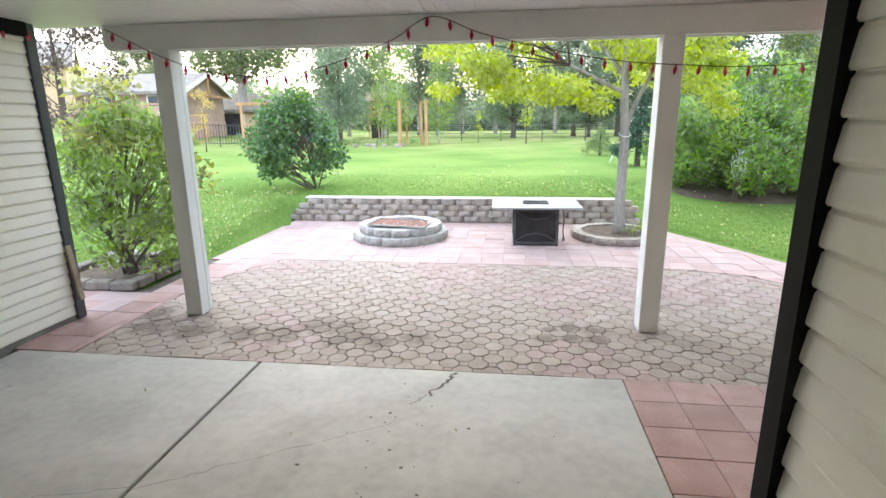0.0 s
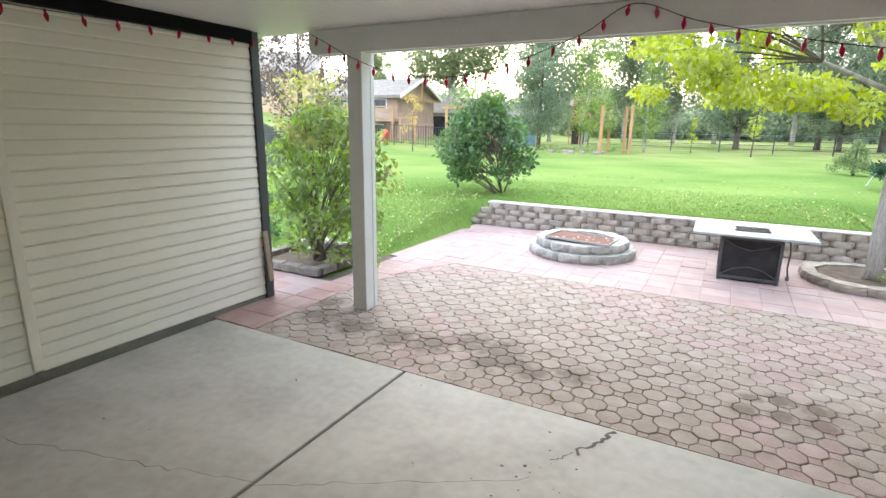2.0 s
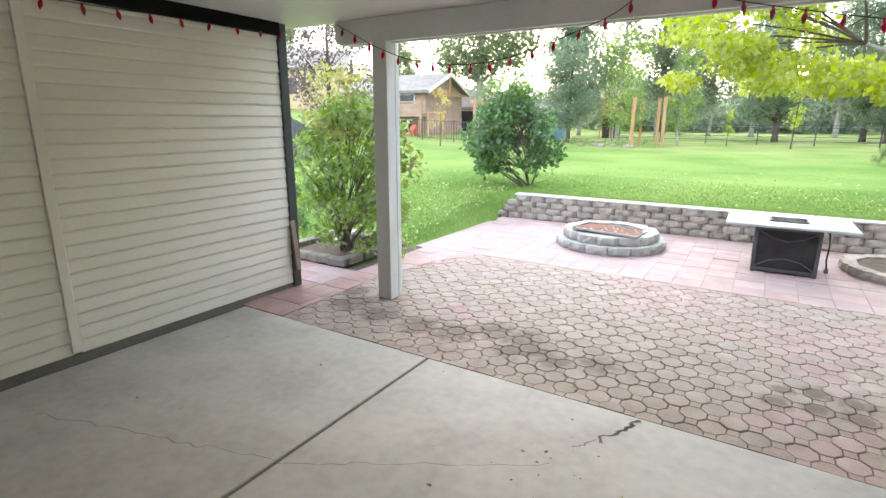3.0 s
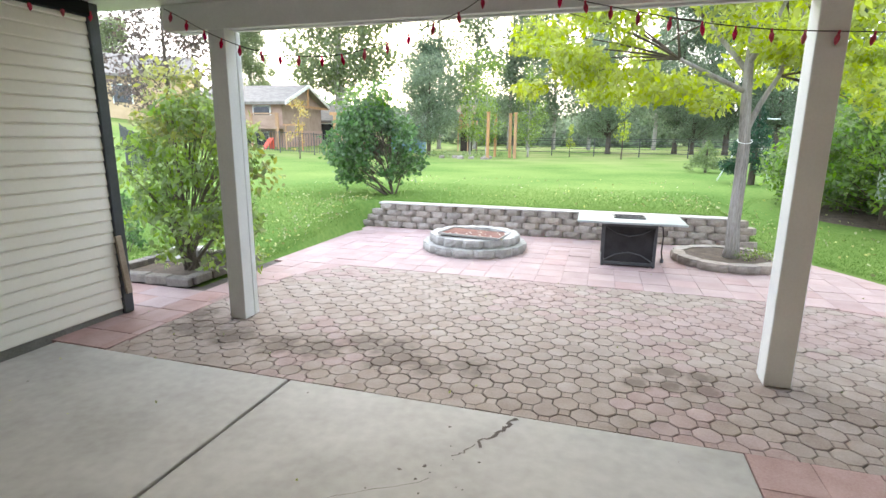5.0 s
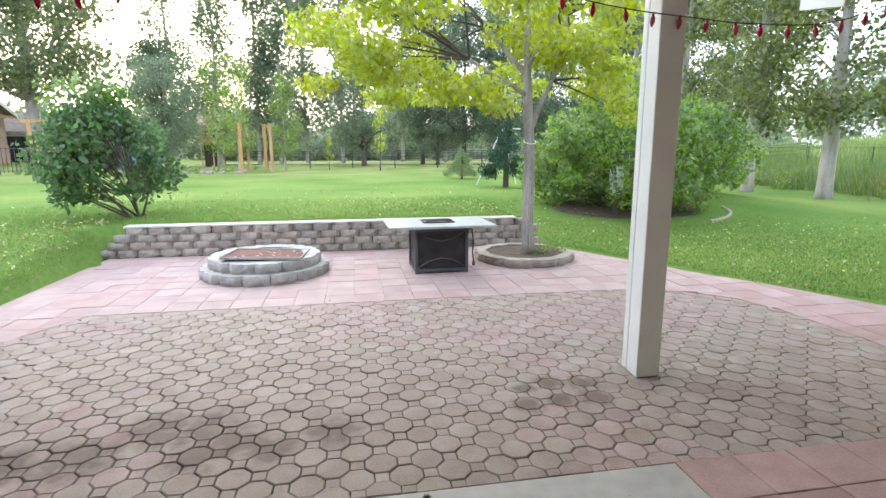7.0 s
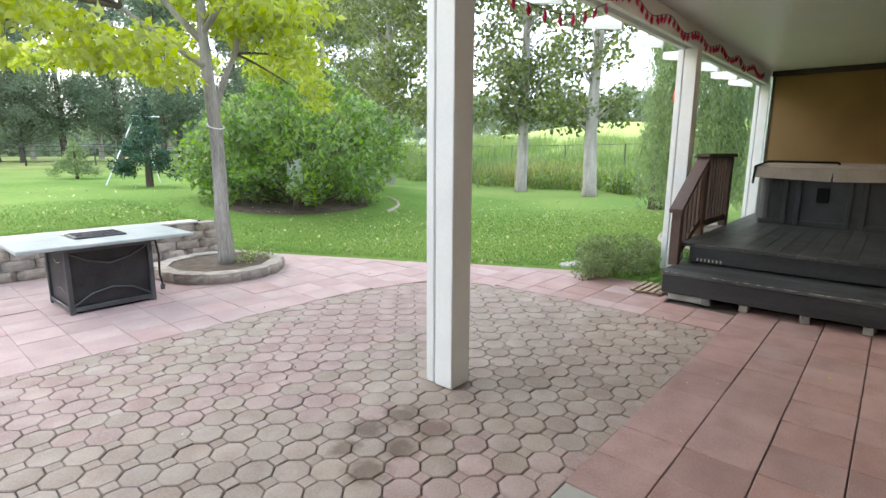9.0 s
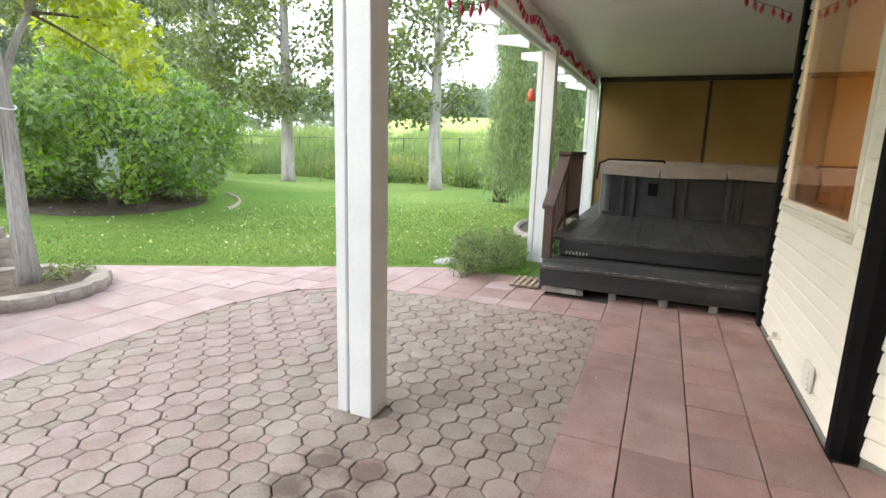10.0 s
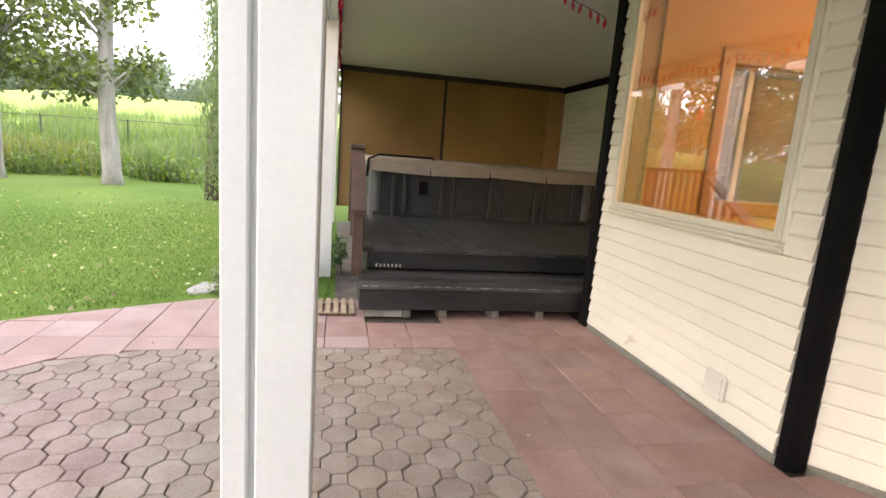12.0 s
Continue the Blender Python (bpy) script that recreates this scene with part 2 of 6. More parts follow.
ORANGEWOOD = mat("cedar_wood", (0.36, 0.19, 0.09), (0.50, 0.30, 0.16), 0.75, 4, 50, 0.2, 0.1, stretch=(1, 1, 0.2))
# darker black than the deck boards: the step fronts' shade is in the colour
RISER = mat("shaded_black_paint", (0.008, 0.008, 0.010), (0.03, 0.031, 0.035), 0.45, 6, 70, 0.3, stretch=(1, 0.2, 1))
TUB = mat("tub_panel", (0.014, 0.015, 0.018), (0.04, 0.042, 0.048), 0.45, 3, 70, 0.12, 0.05)
TUBSHELL = mat("tub_corner", (0.07, 0.075, 0.085), (0.12, 0.125, 0.135), 0.45, 3, 70, 0.1)
VINYL = mat("tub_cover_vinyl", (0.20, 0.165, 0.14), (0.30, 0.255, 0.215), 0.5, 3, 60, 0.2)
SHADE = mat("brown_screen", (0.22, 0.135, 0.055), (0.38, 0.255, 0.115), 0.4, 0.7, 220, 0.2, trans=0.5)
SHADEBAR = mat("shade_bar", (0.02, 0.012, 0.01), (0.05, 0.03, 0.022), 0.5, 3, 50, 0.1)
STEEL = mat("table_steel", (0.045, 0.048, 0.053), (0.09, 0.094, 0.10), 0.5, 4, 80, 0.1, 0.04)
TABLETOP = mat("table_top", (0.30, 0.335, 0.34), (0.42, 0.455, 0.46), 0.3, 6, 90, 0.05)
BURNER = mat("burner_cover", (0.045, 0.045, 0.05), (0.12, 0.12, 0.125), 0.4, 5, 60, 0.1, metal=0.4)
RUST = mat("rusty_steel", (0.095, 0.03, 0.02), (0.20, 0.075, 0.05), 0.8, 8, 60, 0.4)
BULB = mat("red_bulb", (0.36, 0.012, 0.045), (0.52, 0.03, 0.09), 0.25, 30, 60, 0.0, 0.1)
WIRE = mat("wire", (0.02, 0.015, 0.015), (0.04, 0.03, 0.03), 0.6, 9, 60, 0.0)
ROOFM = mat("roof_shingle", (0.173, 0.151, 0.130), (0.274, 0.245, 0.216), 0.9, 3, 20, 0.3)
TANWALL = mat("tan_stucco", (0.50, 0.36, 0.22), (0.60, 0.44, 0.28), 0.85, 2, 20, 0.1)
# brown timber, lightened to carry the distance haze in its tone
BROWNWALL = mat("hazy_brown_timber", (0.30, 0.20, 0.15), (0.42, 0.30, 0.23), 0.85, 2, 20, 0.1)
DARKWIN = mat("dark_window", (0.02, 0.022, 0.026), (0.05, 0.052, 0.058), 0.15, 2, 20, 0.0)
BRICKWALL = mat("pink_brick", (0.36, 0.22, 0.18), (0.50, 0.33, 0.27), 0.9, 3, 40, 0.2)
ORANGE_WALL = mat("orange_wall", (0.50, 0.265, 0.085), (0.57, 0.32, 0.115), 0.7, 2, 40, 0.05)
INTWOOD = mat("interior_wood", (0.36, 0.19, 0.08), (0.50, 0.29, 0.13), 0.5, 4, 60, 0.1, stretch=(1, 1, 0.3))
ALMOND = mat("almond_frame", (0.73, 0.69, 0.60), (0.79, 0.75, 0.66), 0.45, 3, 50, 0.03)
PLASTIC = mat("pale_plastic", (0.66, 0.64, 0.58), (0.74, 0.72, 0.66), 0.4, 3, 50, 0.03)
BLUEWALL = mat("blue_shed_wall", (0.12, 0.20, 0.27), (0.18, 0.27, 0.34), 0.8, 2, 20, 0.1)
REDPAINT = mat("red_paint", (0.55, 0.06, 0.03), (0.65, 0.10, 0.05), 0.5, 2, 20, 0.05)
CHAIN = mat("fence_steel", (0.06, 0.06, 0.062), (0.12, 0.12, 0.122), 0.5, 3, 30, 0.05, metal=0.5)
WINGLASS = glass("window_glass")


# ---- mesh helpers ----
class Shape:
    """Collects vertices and faces of one part."""
    def __init__(self):
        self.v, self.f = [], []

    def add(self, verts, faces, m=None):
        n = len(self.v)
        self.v += [tuple(m @ Vector(p)) for p in verts] if m else [tuple(p) for p in verts]
        self.f += [tuple(n + i for i in f) for f in faces]
        return self

    def box(self, x0, y0, z0, x1, y1, z1, b=0.0, m=None):
        """A box with its edges chamfered by b."""
        if x1 < x0: x0, x1 = x1, x0
        if y1 < y0: y0, y1 = y1, y0
        if z1 < z0: z0, z1 = z1, z0
        if b <= 0:
            v = [(x, y, z) for z in (z0, z1) for y in (y0, y1) for x in (x0, x1)]
            return self.add(v, [(0, 2, 3, 1), (4, 5, 7, 6), (0, 1, 5, 4), (2, 6, 7, 3), (0, 4, 6, 2), (1, 3, 7, 5)], m)
        b = min(b, (x1 - x0) / 2.01, (y1 - y0) / 2.01, (z1 - z0) / 2.01)
        bm = bmesh.new()
        bmesh.ops.create_cube(bm, size=1)
        for p in bm.verts:
            p.co = ((x0 + x1) / 2 + p.co.x * (x1 - x0), (y0 + y1) / 2 + p.co.y * (y1 - y0), (z0 + z1) / 2 + p.co.z * (z1 - z0))
        bmesh.ops.bevel(bm, geom=list(bm.edges), offset=b, segments=1, affect='EDGES')
        bm.verts.index_update()
        self.add([p.co.copy() for p in bm.verts], [[p.index for p in f.verts] for f in bm.faces], m)
        bm.free()
        return self

    def prism(self, outline, z0, z1, m=None, chamfer=0.0):
        """An upright prism over an outline that runs anticlockwise."""
        k = len(outline)
        cx, cy = sum(p[0] for p in outline) / k, sum(p[1] for p in outline) / k
        v = [(x, y, z0) for x, y in outline]
        if chamfer:
            s = 1 - chamfer / max(1e-6, max(math.hypot(x - cx, y - cy) for x, y in outline))
            v += [(x, y, z1 - chamfer) for x, y in outline] + [(cx + (x - cx) * s, cy + (y - cy) * s, z1) for x, y in outline]
            rings = 3
        else:
            v += [(x, y, z1) for x, y in outline]
            rings = 2
        f = [tuple(range(k))[::-1], tuple(range((rings - 1) * k, rings * k))]
        for r in range(rings - 1):
            f += [(r * k + i, r * k + (i + 1) % k, (r + 1) * k + (i + 1) % k, (r + 1) * k + i) for i in range(k)]
        return self.add(v, f, m)

    def tube(self, path, radii, sides=8, m=None, caps=True):
        pts = [Vector(p) for p in path]
        if not hasattr(radii, "__len__"):
            radii = [radii] * len(pts)
        v, f = [], []
        for i, p in enumerate(pts):
            d = (pts[min(i + 1, len(pts) - 1)] - pts[max(i - 1, 0)]).normalized()
            a = d.orthogonal().normalized() if i == 0 else (a - d * a.dot(d)).normalized()
            b = d.cross(a)
            v += [p + (a * math.cos(2 * math.pi * s / sides) + b * math.sin(2 * math.pi * s / sides)) * radii[i] for s in range(sides)]
        for i in range(len(pts) - 1):
            f += [(i * sides + s, i * sides + (s + 1) % sides, (i + 1) * sides + (s + 1) % sides, (i + 1) * sides + s) for s in range(sides)]
        if caps:
            f += [tuple(range(sides))[::-1], tuple(range((len(pts) - 1) * sides, len(pts) * sides))]
        return self.add(v, f, m)

    def mesh(self, name, material, smooth=False):
        me = bpy.data.meshes.new(name)
        me.from_pydata(self.v, [], self.f)
        me.materials.append(material)
        if smooth:
            me.shade_smooth()
        me.update()
        return me


def thing(name, m=None, label="", category="", group="", kind=""):
    ob = new(name)
    ob.empty_display_size = 0.2
    if m is not None:
        ob.matrix_basis = m
    return tagged(ob, label, category, group, kind)


def part(name, shape, material, parent=None, label="", m=None, smooth=False):
    """One mesh object under a thing or a part, in the parent's own coordinates."""
    me = shape if isinstance(shape, bpy.types.Mesh) else shape.mesh(name, material, smooth)
    ob = new(name, me)
    ob.parent = parent
    if m is not None:
        ob.matrix_basis = m
    if label:
        ob["label"] = label
    return ob


def structure(name, shape, material, label, category, smooth=False):
    return tagged(part(name, shape, material, smooth=smooth), label, category, "", "structure")


def inside(x, y, poly):
    r = False
    for i in range(len(poly)):
        (x0, y0), (x1, y1) = poly[i - 1], poly[i]
        if (y0 > y) != (y1 > y) and x < (x1 - x0) * (y - y0) / (y1 - y0) + x0:
            r = not r
    return r


def smooth_step(a, b, x):
    u = min(1, max(0, (x - a) / (b - a)))
    return u * u * (3 - 2 * u)


# ---- ground, patio, house ----
PATIO = [(-4.3, -1.2), (-4.3, 4.3), (-5.7, 4.32), (-5.7, 5.15), (-4.2, 5.2), (-4.2, 6.3), (-4.15, 9.4), (2.35, 9.4), (2.75, 8.75), (3.35, 7.6), (3.95, 6.4), (4.45, 5.6), (4.5, 4.4), (9.6, 4.35), (9.6, -1.2)]
FIELD = [(-3.6, 3.506), (3.33, 3.506), (3.35, 4.8), (3.32, 5.5), (3.16, 5.98), (2.8, 6.32), (2.2, 6.49), (1.2, 6.54), (-3.1, 6.54), (-3.45, 5.9), (-3.62, 4.9)]


def ground_z(x, y):
    left = 0.44 * smooth_step(6.2, 9.6, y) * (1 - smooth_step(-4.4, -3.9, x))
    back = 0.44 if y > 9.5 else 0.0
    back *= smooth_step(-4.6, -4.2, x) * (1 - smooth_step(1.9, 2.7, x)) if y < 12 else 1.0
    right = 0.44 * smooth_step(9.0, 15.0, y)
    w = smooth_step(1.9, 2.7, x)
    z = max(left, back * (1 - w)) + right * w if y < 12 else 0.44 * (1 - w) + right * w
    z *= 1 - smooth_step(7.5, 13.5, x) * (1 - smooth_step(24, 40, y))
    z += 3.4 * smooth_step(15, 48, -x) * smooth_step(5, 25, y) if x < -15 else 0
    z += 5.4 * smooth_step(15, 72, x) * (1 - smooth_step(28, 60, y)) if x > 15 else 0
    z += 0.03 * noise.noise(Vector((x * 0.25, y * 0.25, 0)))  * smooth_step(10, 16, y + abs(x) * 0.3)
    return z + 0.012


def build_ground():
    xs = [-400, -200, -120, -90, -70, -56] + [-48 + 2 * i for i in range(15)] + [-18 + i for i in range(10)] + [-8 + 0.16 * i for i in range(94)] + [7.2 + 0.7 * i for i in range(24)] + [25, 28, 32, 38, 46, 60, 80, 120, 200, 400]
    ys = [-300, -120, -60, -30, -15, -6, 0, 2, 3] + [3.3 + 0.16 * i for i in range(46)] + [10.9 + 0.6 * i for i in range(36)] + [34, 37, 40, 44, 50, 58, 70, 90, 130, 220, 400]
    s = Shape()
    for y in ys:
        for x in xs:
            z = ground_z(x, y)
            if inside(x, y, PATIO) or (-4.25 < x < 2.2 and 9.0 < y < 9.6):
                z = -0.09
            s.v.append((x, y, z))
    n = len(xs)
    for j in range(len(ys) - 1):
        for i in range(n - 1):
            s.f.append((j * n + i, j * n + i + 1, (j + 1) * n + i + 1, (j + 1) * n + i))
    structure("ground", s, LAWN, "mown green lawn with a few dry patches", "lawn", True)


def build_patio():
    base = Shape().prism(PATIO, -0.12, -0.028)
    structure("patio_base", base, JOINT, "dark sandy bed under the paving", "paving bed")
    # poured slab in two bays, parted by a cut joint
    slab = thing("pavement_slab", None, "weathered grey concrete slab with a cut joint and cracks", "concrete slab", kind="structure")
    part("slab_bay", Shape().box(-4.1, -1.1, -0.1, -1.960, 3.5, 0.0, 0.006), CONCRETE, slab)
    part("slab_bay", Shape().box(-1.940, -1.1, -0.1, 0.835, 3.5, 0.0, 0.006), CONCRETE, slab)
    rng = random.Random(4)
    # cracks and chips
    def crack(p, q, w, wob, n=14):
        s = Shape()
        pts = []
        for i in range(n + 1):
            u = i / n
            pts.append((p[0] + (q[0] - p[0]) * u + rng.uniform(-wob, wob), p[1] + (q[1] - p[1]) * u + rng.uniform(-wob, wob), w * rng.uniform(0.4, 1.0)))
        for a, b in zip(pts, pts[1:]):
            d = Vector((b[0] - a[0], b[1] - a[1])).normalized()
            o = Vector((-d.y, d.x))
            s.add([(a[0] - o.x * a[2], a[1] - o.y * a[2], 0.002), (b[0] - o.x * b[2], b[1] - o.y * b[2], 0.002), (b[0] + o.x * b[2], b[1] + o.y * b[2], 0.002), (a[0] + o.x * a[2], a[1] + o.y * a[2], 0.002)], [(0, 1, 2, 3)])
        return s
    part("crack", crack((-0.37, 3.49), (-0.54, 3.13), 0.014, 0.024, 18), JOINT, slab)
    part("crack", crack((-0.54, 3.13), (-0.64, 2.98), 0.005, 0.02, 8), JOINT, slab)
    part("crack", crack((-0.70, 2.78), (-1.95, 2.0), 0.0022, 0.014, 24), JOINT, slab)
    part("crack", crack((-1.96, 2.02), (-3.6, 1.55), 0.0025, 0.02, 24), JOINT, slab)
    chips = Shape()
    for i in range(46):
        if i < 26:
            x, y, r = rng.gauss(-0.62, 0.22), rng.gauss(2.55, 0.35), rng.uniform(0.004, 0.016)
        else:
            x, y, r = rng.uniform(-3.8, 0.6), rng.uniform(0.8, 3.4), rng.uniform(0.003, 0.012)
        k = 7
        a0 = rng.random() * 6
        chips.add([(x + r * rng.uniform(0.5, 1.2) * math.cos(a0 + 6.283 * j / k), y + r * rng.uniform(0.4, 1.0) * math.sin(a0 + 6.283 * j / k), 0.0022) for j in range(k)], [tuple(range(k))])
    part("chip", chips, JOINT, slab)["kind"] = "stuff"


def clip(poly, a, b, gap=0.0):
    """What of an outline lies to the left of the line from a to b, by gap or more."""
    d = math.hypot(b[0] - a[0], b[1] - a[1])
    side = [((b[0] - a[0]) * (y - a[1]) - (b[1] - a[1]) * (x - a[0])) / d - gap for x, y in poly]
    out = []
    for i in range(len(poly)):
        (x0, y0), (x1, y1), s0, s1 = poly[i - 1], poly[i], side[i - 1], side[i]
        if (s0 >= 0) != (s1 >= 0):
            u = s0 / (s0 - s1)
            out.append((x0 + (x1 - x0) * u, y0 + (y1 - y0) * u))
        if s1 >= 0:
            out.append((x1, y1))
    return out


def area(poly):
    return 0.5 * sum(poly[i - 1][0] * poly[i][1] - poly[i][0] * poly[i - 1][1] for i in range(len(poly)))


def field_clip(poly):
    for i in range(len(FIELD)):
        poly = clip(poly, FIELD[i - 1], FIELD[i], 0.002)
    return poly


def build_tiles():
    rng = random.Random(8)
    meshes = {}
    def tile_mesh(w, d, material):
        key = (round(w, 3), round(d, 3), material.name)
        if key not in meshes:
            meshes[key] = Shape().box(-w / 2 + 0.001, -d / 2 + 0.003, -0.03, w / 2 - 0.001, d / 2 - 0.003, 0.0, 0.003).mesh("tile", material)
        return meshes[key]
    def lay(parent, x, y, w, d, material, lift=0.004):
        part("tile", tile_mesh(w, d, material), None, parent, m=pose(x, y, rng.uniform(-lift, lift * 0.3), rng.uniform(-0.35, 0.35), rng.uniform(-0.35, 0.35), rng.uniform(-0.4, 0.4)))
    walk_t = thing("pavement_walk", None, "square red concrete tiles along the house wall", "tile paving", kind="structure")
    p = 0.302
    y0 = 3.512
    for r in range(8):
        for c in range(11):
            x, y = 0.84 + 0.305 * (c + 0.5), y0 - p * (r + 0.5)
            wall_y = 2.3 if x > 1.82 else 1.36 + (x - 0.86) * 0.94
            if y < wall_y - 0.14:
                continue
            lay(walk_t, x, y, 0.305, p, TILE)
    terr = thing("pavement_terrace", None, "faded pink and red concrete tiles round the paver field", "tile paving", kind="structure")
    part("bed", Shape().prism([(-4.15, 6.5), (3.8, 6.5), (3.3, 7.6), (2.7, 8.75), (2.3, 9.4), (-4.12, 9.4)], -0.03, -0.007), TILE_MID, terr)
    rim = [(2.35, 9.4), (2.75, 8.75), (3.35, 7.6), (3.95, 6.4), (4.45, 5.6), (4.5, 4.4)]
    for r in range(24):
        for c in range(-23, 20):
            x, y = 0.84 + p * (c + 0.5), y0 + p * (r + 0.5)
            if x > 4.6 or y > 9.42 or (x > 3.93 and y < 4.1) or (x < -4.15 and y < 4.32):
                continue
            near = [(x + sx * 0.07, y + sy * 0.07) for sx in (-1, 1) for sy in (-1, 1)]
            if x < 2 and not all(inside(a, b, PATIO) for a, b in near):
                continue
            if (x - 1.7) ** 2 + (y - 8.35) ** 2 < 0.5 ** 2 or (x + 1.76) ** 2 + (y - 8.15) ** 2 < 0.5 ** 2:
                continue
            h = p / 2 - 0.002
            full = [(x - h, y - h), (x + h, y - h), (x + h, y + h), (x - h, y + h)]
            piece = full
            if x > 2:
                for k in range(len(rim) - 1):
                    piece = clip(piece, rim[k + 1], rim[k])
            if any(inside(a, b, FIELD) for a, b in piece):
                outer = [clip(piece, FIELD[k], FIELD[k - 1], 0.003) for k in range(len(FIELD))]
                piece = max(outer, key=area)
            if area(piece) < 0.004 or (x < 3.3 and max(b for a, b in piece) < 3.62):
                continue
            pale = (y > 6.6 and rng.random() < 0.75) or rng.random() < 0.25
            material = TILE_PALE if pale else (TILE_MID if y > 5.0 else TILE)
            if area(piece) > area(full) * 0.98:
                lay(terr, x, y, p, p, material)
            else:
                part("tile", Shape().prism([(a - x, b - y) for a, b in piece], -0.03, 0.0, None, 0.003), material, terr, m=pose(x, y, rng.uniform(-0.003, 0.001), rng.uniform(-0.3, 0.3), rng.uniform(-0.3, 0.3)))


def build_field():
    rng = random.Random(5)
    field = thing("pavement_field", None, "weathered octagonal concrete pavers with small square infills", "paver field", kind="structure")
    a = 0.1134
    joint = 0.0030
    flat = a * math.sqrt(2) / 2 - joint
    r = flat / math.cos(math.pi / 8)
    octo = [(r * math.cos(math.pi / 8 + i * math.pi / 4), r * math.sin(math.pi / 8 + i * math.pi / 4)) for i in range(8)]
    side = 2 * a - 2 * a * math.sqrt(2) / 2 - 0.0025
    q = side / 2
    xe = a * 2 - flat - 0.0028
    tone = {False: PAVER, True: PAVER_PINK}
    near = flat + 0.0045
    tail = [(x, sy * q) for x, sy in ((near, -1), (xe, -1), (xe, 1), (near, 1))]
    def keyed_shape():
        return Shape().prism(octo, -0.03, 0.0, None, 0.005).prism(tail, -0.03, -0.001, None, 0.004)
    whole = {k: keyed_shape().mesh("paver", tone[k]) for k in (False, True)}
    keyed = keyed_shape()
    rest, rest_pink = Shape(), Shape()
    sites = []
    for j in range(-2, 28):
        for i in range(-28, 38):
            x, y = -0.679 + i * a, 3.638 + j * a
            if (i + j) % 2:
                continue
            o = [(x + u, y + v) for u, v in octo]
            s4 = [(x + u, y + v) for u, v in tail]
            oc, sc = field_clip(o), field_clip(s4)
            if area(oc) > 0.995 * area(o) and area(sc) > 0.995 * area(s4):
                sites.append((x, y, None))
                continue
            for piece in (oc, sc):
                if area(piece) > 0.0006:
                    sites.append((x, y, tuple((u - x, v - y) for u, v in piece)))
    # the stretch that the walk passes nearest
    chosen = set(sorted((s for s in sites if s[2] is None), key=lambda s: math.hypot(s[0] - 0.3, s[1] - 4.0))[:295])
    for s in sites:
        x, y, cut = s
        sunk = -0.006 * noise.noise(Vector((x * 1.3, y * 1.3, 3))) + rng.uniform(-0.004, 0.001)
        m = pose(x + rng.uniform(-0.0015, 0.0015), y + rng.uniform(-0.0015, 0.0015), sunk - 0.002, rng.uniform(-0.9, 0.9), rng.uniform(-0.7, 0.7), rng.uniform(-0.9, 0.9))
        pink = noise.noise(Vector((x * 0.8, y * 0.8, 9))) + rng.uniform(-0.3, 0.3) > 0.42 - 0.4 * smooth_step(4.4, 6.4, y)
        if s in chosen:
            part("paver", whole[pink], None, field, m=m)
        else:
            form = Shape().prism(cut, -0.03, 0.0, None, 0.003) if cut else keyed
            (rest_pink if pink else rest).add(form.v, form.f, m)
    part("paver_rest", rest, PAVER_REST, field)["kind"] = "stuff"
    part("pink_paver_rest", rest_pink, PAVER_PINK_REST, field)["kind"] = "stuff"


PAVER_PINK_REST = mat("pink_paver_rest", (0.255, 0.18, 0.165), (0.37, 0.288, 0.266), 0.75, 5, 90, 0.25, 0.06, "island", spots=STAINS, spec=0.3)
PAVER_REST = mat("paver_rest", (0.232, 0.18, 0.152), (0.345, 0.29, 0.252), 0.75, 5, 90, 0.25, 0.06, "island", spots=STAINS, spec=0.3)

LAP = 0.104


def lap_shape(length):
    """One clapboard, along x from 0, its face towards -y, foot at z 0."""
    s = Shape()
    prof = [(0.0, 0.006), (-0.012, 0.006), (-0.017, 0.013), (-0.0165, 0.026), (-0.007, LAP - 0.010), (0.0, LAP)]
    v = [(0, y, z) for y, z in prof] + [(length, y, z) for y, z in prof]
    k = len(prof)
    f = [(i, (i + 1) % k, k + (i + 1) % k, k + i) for i in range(k)] + [tuple(range(k))[::-1], tuple(range(k, 2 * k))]
    return s.add(v, f)


def lap_rows(parent, m, length, z0, z1, x0=0.0):
    """Clapboards from z0 to z1 on the wall whose foot line is m's x axis."""
    me = lap_shape(length).mesh("clapboard", SIDING)
    z = z0
    while z < z1 - 0.03:
        part("clapboard", me, None, parent, m=m @ pose(x0, 0, z))
        z += LAP


CEIL_Z = 2.69


def wall_frame(p, q):
    """The pose whose x axis runs from p to q; the wall's face looks to its -y side."""
    a = math.degrees(math.atan2(q[1] - p[1], q[0] - p[0]))
    return pose(p[0], p[1], 0, 0, 0, a), math.hypot(q[0] - p[0], q[1] - p[1])


